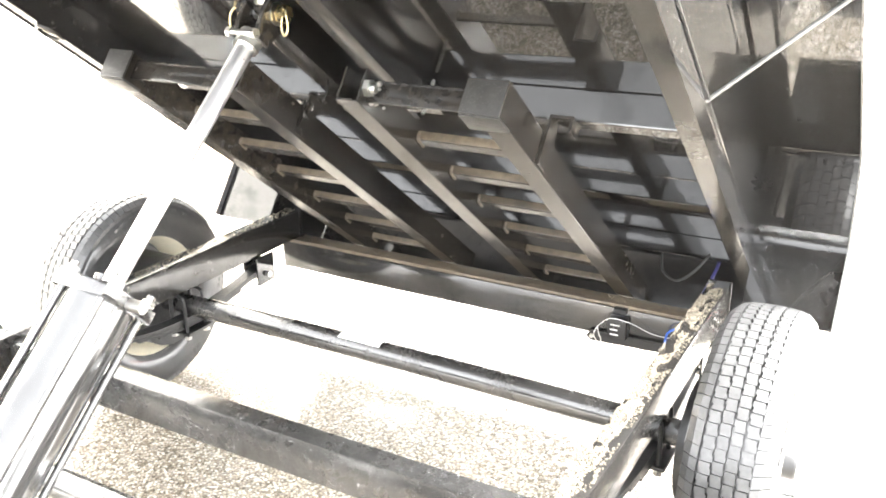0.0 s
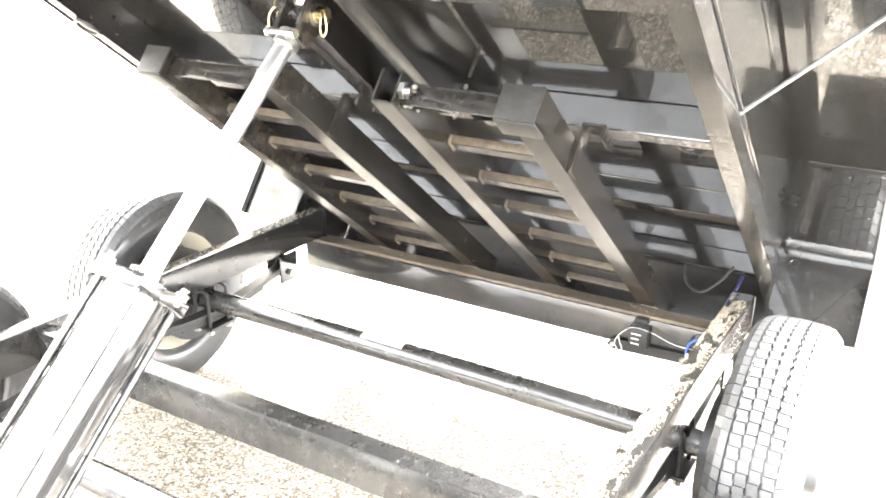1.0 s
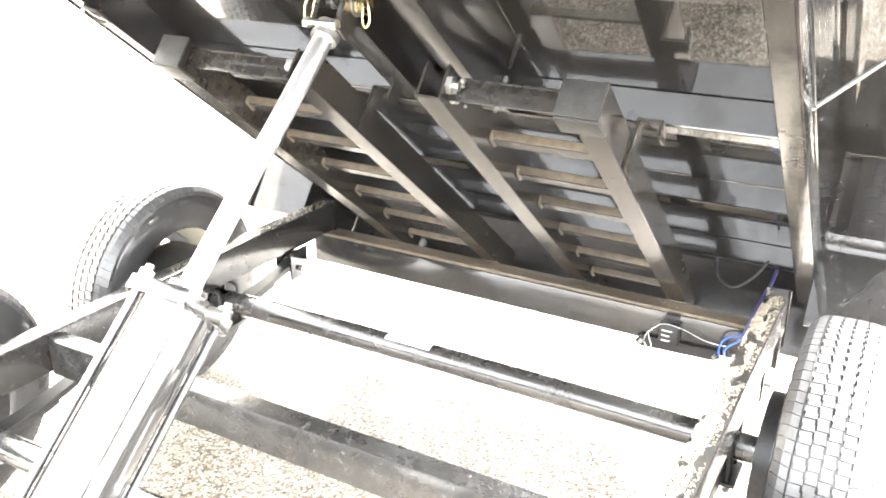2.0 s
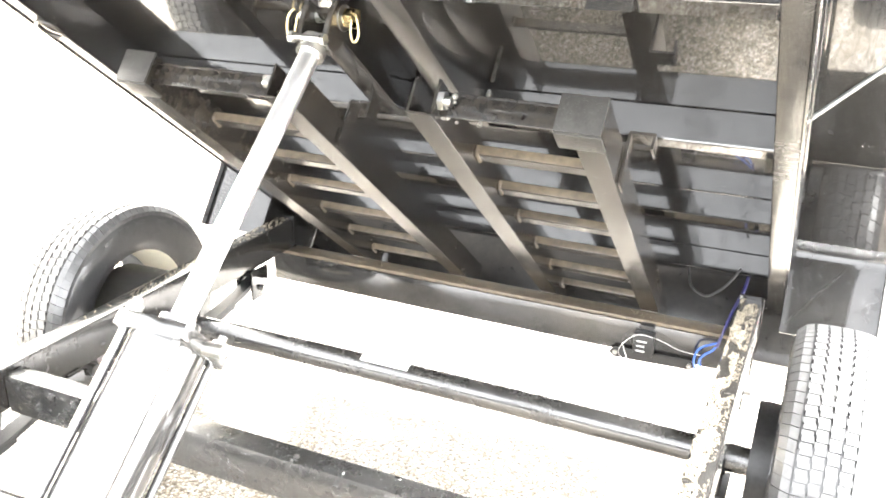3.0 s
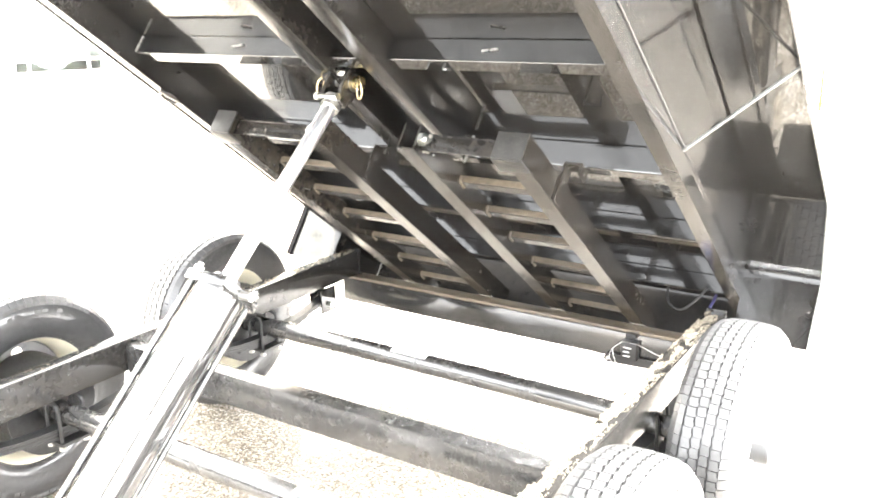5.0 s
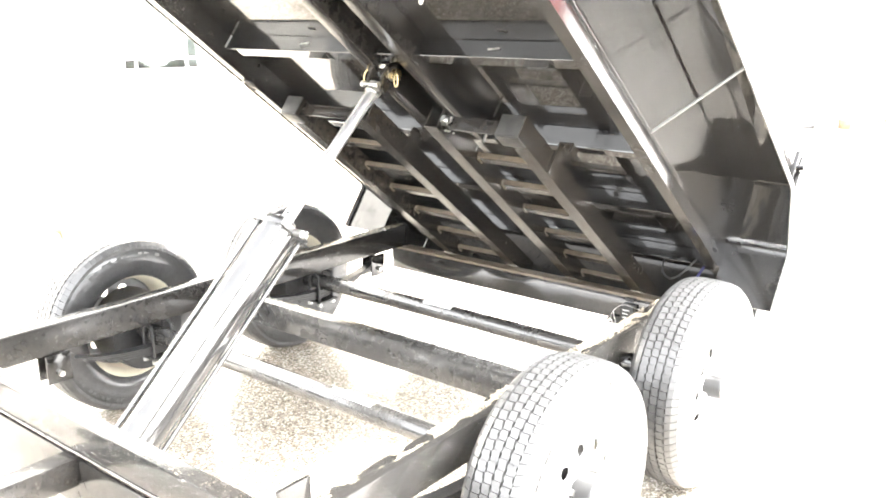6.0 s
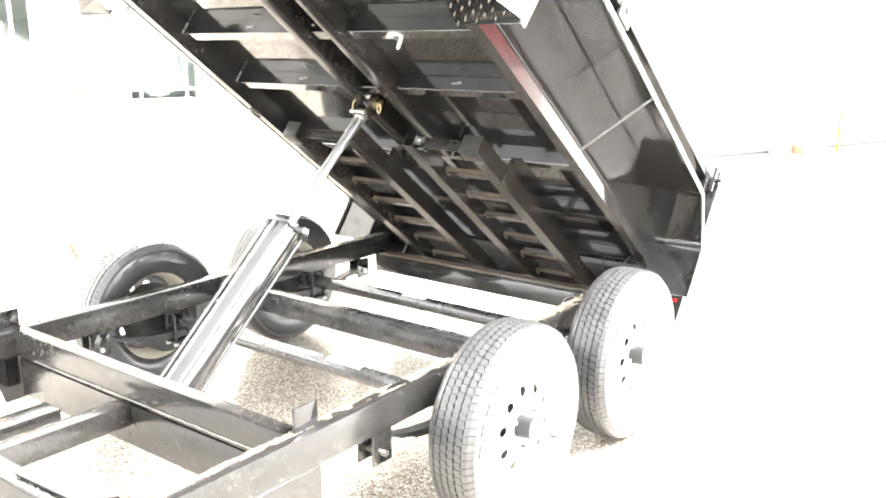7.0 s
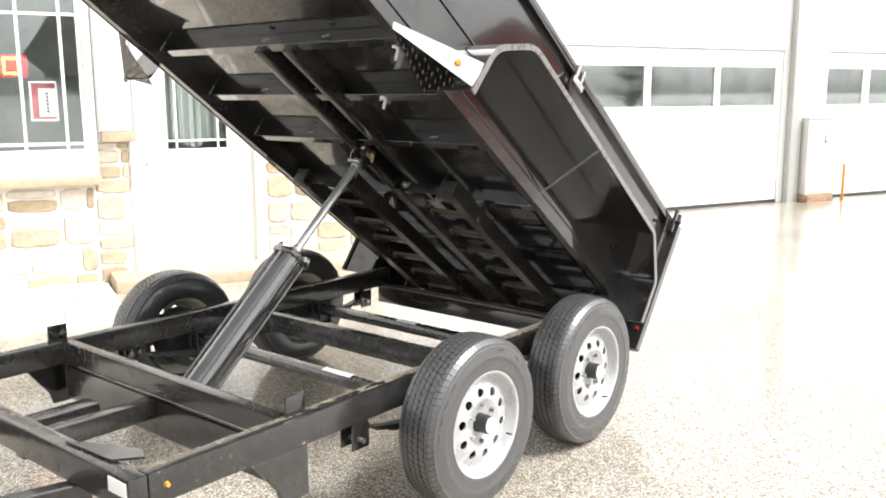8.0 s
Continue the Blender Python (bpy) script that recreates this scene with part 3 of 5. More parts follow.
for side in (-1, 1):
    for y in AXLES:
        spin = random.uniform(0, 360)
        face = pose(1.016 if side > 0 else -1.045, y + 0.015, 0.336, spin, 0, 0 if side > 0 else 180)
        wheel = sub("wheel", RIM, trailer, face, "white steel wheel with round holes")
        sub("tyre", TYRE, wheel, label="black radial trailer tyre")
        sub("tread", TREAD, wheel)
        sub("rim_barrel", BARREL, wheel)
        sub("hub_cap", CAP, wheel, label="dark round grease cap")
        sub("cap_face", CAP_FACE, wheel, label="pale grey face of the grease cap")
        for i in range(6):
            a = 2 * math.pi * (i + 0.5) / 6
            sub("lug_nut", NUT, wheel, Matrix.Translation((0, 0.076 * math.cos(a), 0.076 * math.sin(a))))
        part("valve_stem", rod(NB(), (0.07, 0.0, 0.186), (0.1, 0.0, 0.178), 0.004, 8), DARK_PLASTIC, wheel)

# ---- tipping cylinder ----
P0, P1 = Vector((0.03, -0.735, 0.325)), Vector((0.035, 0.392, 1.35))
AX = (P1 - P0).normalized()
CYL = Matrix((Vector((1, 0, 0)), AX.cross(Vector((1, 0, 0))), AX)).transposed().to_4x4()
CYL.translation = P0
LEN = (P1 - P0).length
BARREL_END = 0.845
cyl = part("hydraulic_cylinder", rod(NB(), (0, 0, 0.03), (0, 0, BARREL_END), 0.062, 48), CYL_PAINT, trailer, "glossy black tie-rod hydraulic cylinder", CYL)
part("rod", rod(NB(), (0, 0, BARREL_END), (0, 0, LEN - 0.07), 0.0195, 32), CHROME, cyl, "bright chrome piston rod")
for z0, z1 in ((0.0, 0.05), (BARREL_END - 0.002, BARREL_END + 0.026)):
    part("end_cap", box(NB(), -0.066, 0.066, -0.066, 0.066, z0, z1, 0.004), CYL_PAINT, cyl)
part("gland", rod(NB(), (0, 0, BARREL_END + 0.02), (0, 0, BARREL_END + 0.045), 0.034, 28), CYL_PAINT, cyl)
for sx_ in (-1, 1):
    for sy_ in (-1, 1):
        part("tie_rod", rod(NB(), (sx_ * 0.051, sy_ * 0.051, 0.0), (sx_ * 0.051, sy_ * 0.051, BARREL_END + 0.05), 0.0075, 10), CYL_PAINT, cyl)
        part("tie_rod_nut", rod(NB(), (sx_ * 0.051, sy_ * 0.051, BARREL_END + 0.026), (sx_ * 0.051, sy_ * 0.051, BARREL_END + 0.04), 0.013, 6), ZINC, cyl, "zinc nut")
part("port_fitting", rod(NB(), (0.05, 0, BARREL_END + 0.012), (0.1, 0, BARREL_END + 0.012), 0.012, 8), ZINC, cyl, "steel hose fitting")
# clamp collar and clevis at the rod's head
part("collar", rod(NB(), (0, 0, LEN - 0.092), (0, 0, LEN - 0.058), 0.027, 24), ZINC, cyl)
for s in (-1, 1):
    part("clamp_nut", rod(NB(), (s * 0.028, -0.026, LEN - 0.074), (s * 0.038, -0.026, LEN - 0.074), 0.011, 6), ZINC, cyl, "zinc clamp nut")
part("clamp_bolt", rod(NB(), (-0.034, -0.026, LEN - 0.074), (0.034, -0.026, LEN - 0.074), 0.0065, 10), ZINC, cyl, "zinc clamp bolt")
for s in (-1, 1):
    prof = [(-0.02, LEN - 0.075), (0.02, LEN - 0.075), (0.036, LEN - 0.02)] + [(0.038 * math.cos(a), LEN + 0.038 * math.sin(a)) for a in (math.pi * k / 10 for k in range(0, 11))] + [(-0.036, LEN - 0.02)]
    lug = part("clevis_lug", prism(NB(), prof, s * 0.022, s * 0.034, lambda a, b, c: (c, a, b), 0.002), DUSTY, cyl, "rounded steel clevis cheek")
    part("lug_rim", rod(NB(), (s * 0.0342, 0, LEN), (s * 0.0365, 0, LEN), 0.024, 20), ZINC, lug)
part("lift_link", box(NB(), -0.012, 0.012, -0.024, 0.024, LEN - 0.012, LEN + 0.085, 0.006), DUSTY, cyl, "black link bar between the clevis cheeks")
part("link_bolt", rod(NB(), (-0.02, -0.027, LEN + 0.012), (0.02, -0.027, LEN + 0.012), 0.012, 6), ZINC, cyl, "zinc hex bolt")
part("clevis_pin", rod(NB(), (-0.058, 0, LEN), (0.058, 0, LEN), 0.0125, 16), ZINC, cyl, "steel clevis pin")
part("pin_head", rod(NB(), (0.04, 0, LEN), (0.06, 0, LEN), 0.019, 6), BRASS, cyl, "yellow-zinc pin head")
for s in (-1, 1):
    x = s * 0.055
    loop = [(x, -0.016, 0.0), (x + s * 0.012, -0.018, -0.004), (x + s * 0.02, -0.012, -0.018), (x + s * 0.022, 0.004, -0.034), (x + s * 0.016, 0.012, -0.044), (x + s * 0.008, 0.01, -0.04), (x + s * 0.004, 0.0, -0.026), (x + s * 0.004, -0.008, -0.012), (x, -0.012, 0.004)]
    part("hairpin", sweep(NB(), [(a, b, LEN + c) for a, b, c in loop], 0.0022, 8), BRASS, cyl, "bent yellow-zinc hairpin clip")

# ---- raised bed, in its own axes: u forward from the hinge, v up from the floor line ----
TILT_BED = 37.5
BED = Matrix.Translation((0, 1.45, 0.5)) @ pose(0, 0, 0, -TILT_BED)


def uv(x, u, v):
    return (x, -u, v)


def ubox(bm, x0, x1, u0, u1, v0, v1, bev=0.0):
    return box(bm, x0, x1, -u1, -u0, v0, v1, bev)


def channel(outline, u0, u1, bev=0.0):
    """A rolled section (x, v) running along the bed from u0 to u1."""
    return prism(NB(), outline, u0, u1, lambda a, b, c: uv(a, c, b), bev)


XL, XR, U0, U1, VF, VT = -0.81, 0.878, -0.17, 2.62, 0.12, 0.64
bed = part("dump_bed", ubox(NB(), XL + 0.004, XR - 0.004, U0, U1, VF, VF + 0.006), FLOOR_PAINT, trailer, "raised black steel dump bed seen from underneath", BED)


def bpart(name, bm, mat=BED_PAINT, label=""):
    return part(name, bm, mat, bed, label)


SIDES, RAIL_W = ((XL, 1), (XR, -1)), 0.047
for xo, d in SIDES:                        # side channels: web, bottom lip
    t = d * 0.007
    bpart("side_rail", channel([(xo, VF - 0.001), (xo, 0.016), (xo + d * RAIL_W, 0.016), (xo + d * RAIL_W, VF - 0.001), (xo + d * RAIL_W - t, VF - 0.001), (xo + d * RAIL_W - t, 0.023), (xo + t, 0.023), (xo + t, VF - 0.001)], U0, U1, 0.002), RAIL_PAINT)
    wo = xo - d * 0.004
    bm = NB()
    ubox(bm, *sorted((wo, wo + d * 0.004)), U0, U1, 0.012, VT, 0)
    bpart("side_wall", bm, BLACK, "tall black steel side wall")
    for v in (0.075, 0.272):
        bpart("seam_weld", ubox(NB(), *sorted((wo - d * 0.0005, wo - d * 0.006)), 0.2, U1 - 0.3, v - 0.0025, v + 0.0025, 0.001), BLACK)
    bm = NB()
    ubox(bm, *sorted((wo - d * 0.03, wo + d * 0.03)), U0, U1, VT, VT + 0.045, 0.008)
    bpart("top_rail", bm, BLACK)
def cross(outline):
    """A section (u, v) running across between the side rails."""
    return prism(NB(), outline, XL + RAIL_W + 0.0005, XR - RAIL_W - 0.0005, lambda a, b, c: uv(c, a, b), 0.0015)


for u in (2.135, 1.79, 1.435, 0.485, 0.03):
    bpart("crossmember", cross([(u, VF - 0.001), (u, 0.057), (u + 0.007, 0.0545), (u + 0.007, 0.051), (u - 0.036, 0.051), (u - 0.036, 0.056), (u - 0.005, 0.056), (u - 0.005, VF - 0.001)]))
bpart("main_crossmember", cross([(0.948, VF - 0.001), (0.948, 0.045), (0.945, 0.0415), (0.912, 0.0415), (0.912, 0.0465), (0.939, 0.0475), (0.941, 0.05), (0.941, VF - 0.001)]))
for x0, x1 in ((-0.04, 0.024), (0.15, 0.212)):
    bpart("lift_beam", ubox(NB(), x0, x1, 0.949, 2.12, 0.03, VF - 0.001, 0.0015), LIFT_PAINT)
bm = NB()
ubox(bm, 0.0245, 0.1495, 1.25, 1.39, 0.085, 0.095, 0.002)
bpart("lift_plate", bm)
for s in (-1, 1):
    pts = [(1.22, 0.085), (1.40, 0.085), (1.345, 0.03), (1.31, 0.02), (1.275, 0.03)]
    bpart("lift_lug", prism(NB(), pts, 0.02 + s * 0.012 - 0.005, 0.02 + s * 0.012 + 0.005, lambda a, b, c: uv(c, a, b), 0.002))
for x, u in ((0.785, 2.09), (0.48, 1.775)):       # pale conduit ends below the crossmembers
    bpart("cable_clip", sweep(NB(), [uv(x - 0.025, u + 0.006, 0.052), uv(x, u + 0.004, 0.045), uv(x - 0.008, u - 0.012, 0.042), uv(x - 0.03, u - 0.035, 0.038), uv(x - 0.048, u - 0.055, 0.038)], 0.0068, 8), OFFWHITE, "pale plastic cable conduit end")
# welds where the lift beams meet the main crossmember
for x in (-0.044, 0.216):
    bpart("weld_bead", bead(uv(x, 0.952, 0.02), uv(x + 0.002, 0.955, 0.11), 0.0045), WELD, "bright weld bead")
for u in (1.435, 1.79, 2.135):
    for x in (XL + RAIL_W + 0.004, XR - RAIL_W - 0.004):
        bpart("weld_bead", bead(uv(x, u + 0.002, 0.06), uv(x, u + 0.002, 0.115), 0.003, 5), WELD, "bright weld bead")
for x, u in ((-0.331, 1.435), (0.503, 1.435), (0.012, 1.79), (-0.333, 1.79), (0.397, 2.135), (0.023, 2.135)):
    bpart("weld_bead", bead(uv(x - 0.02, u + 0.002, 0.084), uv(x + 0.022, u + 0.002, 0.09), 0.0035, 5), WELD, "short bright plug weld")
bm = NB()
ubox(bm, XL, XR, U1 - 0.006, U1, 0.02, VT + 0.04, 0.002)
bpart("front_wall", bm, BLACK)
ring = [uv(-0.765 + 0.028 * math.sin(k * math.pi / 6), 1.25 + 0.034 * math.cos(k * math.pi / 6), 0.009) for k in range(13)]
bpart("tie_ring", sweep(NB(), ring, 0.0055, 8), DUSTY, "round tie-down ring")

# fenders: a bent strip over the wheels, hung on the bed
FOLDS = [(0.135, -0.12), (0.14, 0.112), (0.338, 0.303), (1.755, 0.326), (1.955, 0.155), (1.971, -0.067)]
TH = 0.004


def rounded(pts, r, n=4):
    """The line through pts with its corners turned into bends."""
    out = [pts[0]]
    for a, b, c in zip(pts, pts[1:], pts[2:]):
        a, b, c = Vector(a), Vector(b), Vector(c)
        p, q = b + (a - b).normalized() * r, b + (c - b).normalized() * r
        for k in range(n + 1):
            t = k / n
            out.append(tuple(p * (1 - t) ** 2 + b * 2 * t * (1 - t) + q * t * t))
    return out + [pts[-1]]


for xo, d in SIDES:
    xa, xb = xo - d * 0.004, xo - d * 0.24
    bm = NB()
    folds = FOLDS if d < 0 else FOLDS[:3] + [(1.86, 0.326), (2.06, 0.155), (2.078, -0.07)]
    ins = [Vector(p) for p in rounded(folds[:3], 0.024)[:-1] + rounded(folds[1:4], 0.024)[1:-1] + rounded(folds[2:], 0.06)[1:]]
    outs = []
    for i, p in enumerate(ins):
        a = (ins[i] - ins[i - 1]).normalized() if i else (ins[1] - ins[0]).normalized()
        b = (ins[i + 1] - ins[i]).normalized() if i < len(ins) - 1 else a
        nrm = (Vector((-a.y, a.x)) + Vector((-b.y, b.x))).normalized()
        outs.append(p + nrm * TH / max(0.5, nrm.dot(Vector((-a.y, a.x)))))
    prism(bm, [tuple(p) for p in ins + outs[::-1]], xa, xb, lambda a, b, c: uv(c, a, b))
    fender = bpart("fender", bm, FENDER_PAINT, "black folded steel fender over the wheels")
    # rolled lip along the outer edge
    lip = NB()
    band = [(p + (p - o) / TH * 0.02) for p, o in zip(ins, outs)]
    prism(lip, [tuple(p) for p in outs + band[::-1]], xb, xb - d * 0.005, lambda a, b, c: uv(c, a, b), 0.0)
    bpart("fender_lip", lip, LIT_LIP)
    bpart("fender_brace", rod(NB(), uv(xo - d * 0.002, 1.035, 0.072), uv(xb + d * 0.004, 1.06, 0.305), 0.0044, 12), BRACE_LIT_EDGE, "round steel brace rod")
    # wedge in front of the fender: tread plate below, slanted face
    bm = NB()
    if d < 0:
        A, B, C_, Bt, Ct = uv(xa, 1.962, -0.068), uv(xb, 1.967, -0.05), uv(xa, 2.235, 0.012), uv(xb, 1.972, 0.058), uv(xa, 2.245, 0.036)
    else:
        A, B, C_, Bt, Ct = uv(xa, 2.045, -0.08), uv(xb, 2.082, -0.056), uv(xa, 2.33, 0.012), uv(xb, 2.205, 0.12), uv(xa, 2.345, 0.12)
    vs = [bm.verts.new(p) for p in (B, C_, Ct, Bt)]
    bm.faces.new(vs)
    bmesh.ops.solidify(bm, geom=bm.faces[:], thickness=0.004)
    # right face: sky's sheen put into its colour as white; left stays black
    bpart("step_face", bm, STICKER_SKYLIT if d < 0 else BLACK, "slanted step face, its sky-lit white put into the colour" if d < 0 else "black slanted step face")
    bm = NB()
    bm.faces.new([bm.verts.new(p) for p in (A, B, C_)])
    bmesh.ops.solidify(bm, geom=bm.faces[:], thickness=0.005)
    va, vb, vc = Vector(A), Vector(B), Vector(C_)
    nrm = (vb - va).cross(vc - va).normalized()
    if nrm.z > 0:
        nrm = -nrm
    e1 = (vb - va).normalized()
    e2 = nrm.cross(e1)
    for i in range(7):
        for j in range(9):
            s, t = (i + 0.5) / 7, (j + 0.5 + 0.5 * (i % 2)) / 9
            if s + t > 0.93 or s < 0.05 or t < 0.04:
                continue
            c = va + (vb - va) * s + (vc - va) * t + nrm * 0.0055
            ang = 0.9
            dd = (e1 * math.cos(ang) + e2 * math.sin(ang))
            w = dd.cross(nrm)
            q = [bm.verts.new(c + k) for k in (dd * 0.014, w * 0.0035, -dd * 0.014, -w * 0.0035)]
            tip = bm.verts.new(c + nrm * 0.0025)
            for k in range(4):
                bm.faces.new((q[k], q[(k + 1) % 4], tip))
    bpart("step_tread_plate", bm, BLACK, "black diamond tread plate")
    mid_p = (Vector(B) * 0.75 + Vector(C_) * 0.25 + Vector(Bt) * 0.75 + Vector(Ct) * 0.25) / 2
    fn = (Vector(C_) - Vector(B)).cross(Vector(Bt) - Vector(B)).normalized()
    if fn.y > 0:
        fn = -fn
    bpart("marker_lamp", rod(NB(), mid_p, mid_p + fn * 0.012, 0.014, 18, 0.01), AMBER, "small amber marker lamp")

# skirt plate behind the frame rail's end, then the tailgate and its latches
bpart("rear_skirt", ubox(NB(), XL - 0.016, XL - 0.0095, U0 - 0.045, 0.122, -0.14, 0.07, 0.002), LIFT_PAINT, "black skirt plate under the bed's rear corner")
bpart("tailgate", ubox(NB(), XL - 0.07, XR + 0.07, U0 - 0.10, U0 - 0.05, -0.14, VT + 0.02, 0.006), LIFT_PAINT, "black steel tailgate, closed")
for xo, d in SIDES:
    xe = xo - d * 0.07
    # thin added strip; the light along the gate's edge is its pale colour
    part("lit_gate_edge", ubox(NB(), *sorted((xe - d * 0.0005, xe - d * 0.004)), U0 - 0.095, U0 - 0.055, -0.135, VT + 0.015, 0.001), BRACE_LIT_EDGE, bed, "added pale strip for the tailgate's sky-lit edge")
    bm = NB()
    ubox(bm, *sorted((xo + d * 0.03, xo - d * 0.035)), U0 - 0.049, U0 + 0.03, 0.02, VT + 0.04, 0.004)
    bpart("corner_post", bm, BLACK)
    bm = NB()
    for du in (-0.035, 0.015):
        prism(bm, [(U0 - 0.05 + du, VT - 0.05), (U0 - 0.03 + du, VT - 0.05), (U0 - 0.025 + du, VT + 0.09), (U0 - 0.05 + du, VT + 0.1)], xo - d * 0.04, xo - d * 0.06, lambda a, b, c: uv(c, a, b), 0.002)
    rod(bm, uv(xo - d * 0.03, U0 - 0.03, VT + 0.02), uv(xo - d * 0.09, U0 - 0.03, VT + 0.02), 0.012, 10)
    bpart("gate_latch", bm, BLACK)
    bm = NB()
    for du in (0.0, 0.05):
        prism(bm, [(1.12 + du, VT - 0.02), (1.135 + du, VT - 0.02), (1.14 + du, VT + 0.05), (1.12 + du, VT + 0.055)], xo - d * 0.034, xo - d * 0.05, lambda a, b, c: uv(c, a, b), 0.002)
    ubox(bm, *sorted((xo - d * 0.034, xo - d * 0.052)), 1.10, 1.20, VT - 0.05, VT - 0.018, 0.003)
    bpart("tarp_hook", bm, ZINC, "bright steel tarp hook")
part("tail_lamp", ubox(NB(), XR + 0.03, XR + 0.05, U0 - 0.0495, U0 - 0.04, -0.028, -0.008, 0.003), RED_LENS, bed, "red tail lamp")


# ---- two loading ramps stowed under the bed ----
def loading_ramp(xa, xb, skew, rungs):
    """A ladder ramp; its head is hung square, its foot drifts sideways by skew degrees."""
    pivot = Matrix.Translation(uv(xa, 1.235, 0))
    r = thing("loading_ramp", "dusty black steel ladder ramp stowed under the raised bed", "ramp", "stowed loading ramps", BED @ pivot @ pose(0, 0, 0, 0, 0, skew) @ pivot.inverted())
    w, t, lo, hi = 0.056, 0.006, -0.09, -0.012
    for x0, x1 in ((xa, xa + w), (xb - w, xb)):
        part("ramp_rail", channel([(x0, hi), (x0, lo), (x1, lo), (x1, hi), (x1 - t, hi), (x1 - t, lo + t), (x0 + t, lo + t), (x0 + t, hi)], -0.16, 1.235, 0.0015), DUSTY, r)
    for u in rungs:
        bm = prism(NB(), [(u, -0.026), (u, -0.05), (u - 0.034, -0.05), (u - 0.034, -0.045), (u - 0.006, -0.045), (u - 0.006, -0.026)], xa + w + 0.001, xb - w - 0.001, lambda a, b, c: uv(c, a, b), 0.001)
        rung = part("rung", bm, DUSTY, r, "angle-iron rung with tan mud on its face")
        part("mud", ubox(NB(), xa + w + 0.004, xb - w - 0.004, u + 0.0005, u + 0.0035, -0.048, -0.028, 0.001), MUDDY, rung, "dried tan mud")
        for x in (xa + w + 0.003, xb - w - 0.003):
            part("weld", sweep(NB(), [uv(x, u + 0.003, -0.03), uv(x, u + 0.003, -0.047), uv(x, u - 0.03, -0.052)], 0.004, 6, 0.3), MUDDY, rung)
    bm = NB()
    ubox(bm, xa + w + 0.001, xb - w - 0.001, 1.155, 1.205, -0.03, -0.024, 0.0015)
    ubox(bm, xa + w + 0.001, xb - w - 0.001, 1.199, 1.205, -0.075, -0.03, 0.0015)
    part("top_bar", bm, DUSTY, r, "angle bar across the ramp's head")
    part("mud_line", ubox(NB(), xa + w + 0.004, xb - w - 0.004, 1.158, 1.196, -0.0335, -0.0302, 0.001), MUDDY, r, "dried tan mud on the angle bar")
    return r


RUNGS = (0.965, 0.765, 0.57, 0.355, 0.145, -0.06)
ramp_left = loading_ramp(-0.525, -0.09, 0.6, RUNGS)
ramp_right = loading_ramp(0.18, 0.558, 1.1, RUNGS)
for r, x0, x1 in ((ramp_left, -0.53, -0.45), (ramp_right, 0.474, 0.561)):
    bm = NB()
    ubox(bm, x0, x1, 1.236, 1.242, -0.093, -0.018, 0.0012)
    ubox(bm, x0, x1, 1.175, 1.236, -0.0965, -0.0905, 0.0012)
    part("end_cap", bm, CAP_STEEL, r, "folded scuffed grey-black end cap")
for r, x0 in ((ramp_left, -0.09), (ramp_right, 0.558)):
    bm = NB()
    ubox(bm, x0 + 0.001, x0 + 0.006, 0.955, 1.005, -0.085, 0.025, 0.001)
    ubox(bm, x0 + 0.001, x0 + 0.055, 0.955, 1.005, 0.0252, 0.031, 0.001)
    ubox(bm, x0 + 0.049, x0 + 0.055, 0.955, 1.005, -0.004, 0.025, 0.001)
    part("keeper_strap", bm, DUSTY, r, "bent flat-bar keeper")
for r, x in ((ramp_right, 0.237), (ramp_left, -0.142)):
    d = 1 if r is ramp_right else -1
    bm = NB()
    rod(bm, uv(x, 1.218, -0.05), uv(x + d * 0.012, 1.218, -0.05), 0.019, 6)
    rod(bm, uv(x + d * 0.012, 1.218, -0.05), uv(x + d * 0.024, 1.218, -0.05), 0.010, 12)
    part("bolt", bm, ZINC, r, "zinc hex bolt and nut")
    bm = NB()
    rnd = random.Random(4)
    for k in range(26):
        c = Vector(uv(x + d * rnd.uniform(0.0, 0.03), 1.20 + rnd.uniform(-0.03, 0.02), -0.04 + rnd.uniform(-0.035, 0.015)))
        bmesh.ops.create_icosphere(bm, subdivisions=1, radius=rnd.uniform(0.003, 0.007), matrix=Matrix.Translation(c))
    part("weld_spatter", bm, WELD, r, "rough bright weld spatter")

# ---- wiring on the hinge crossmember ----
junction = thing("junction_bracket", "black cable bracket with a small label on the hinge crossmember", "bracket")
bm = NB()
pl = [(0.41, 0.285), (0.425, 0.27), (0.655, 0.277), (0.67, 0.292), (0.655, 0.308), (0.425, 0.303)]
prism(bm, pl, 1.345, 1.351, lambda a, b, c: (a, c, b), 0.001)
part("mount_plate", bm, DARK_PLASTIC, junction)
for x, z in ((0.43, 0.287), (0.652, 0.292)):
    part("screw", rod(NB(), (x, 1.338, z), (x, 1.346, z), 0.007, 10), ZINC, junction, "bright screw head")
part("connector", box(NB(), 0.485, 0.545, 1.325, 1.358, 0.30, 0.37, 0.005), DARK_PLASTIC, junction)
for k, w in enumerate((0.03, 0.024, 0.026)):
    part("label_bar", box(NB(), 0.495, 0.495 + w, 1.3235, 1.3252, 0.347 - 0.016 * k, 0.350 - 0.016 * k), STICKER_SKYLIT, junction, "unreadable white label line")
part("clip", box(NB(), 0.497, 0.54, 1.335, 1.362, 0.385, 0.398, 0.004), DARK_PLASTIC, junction)
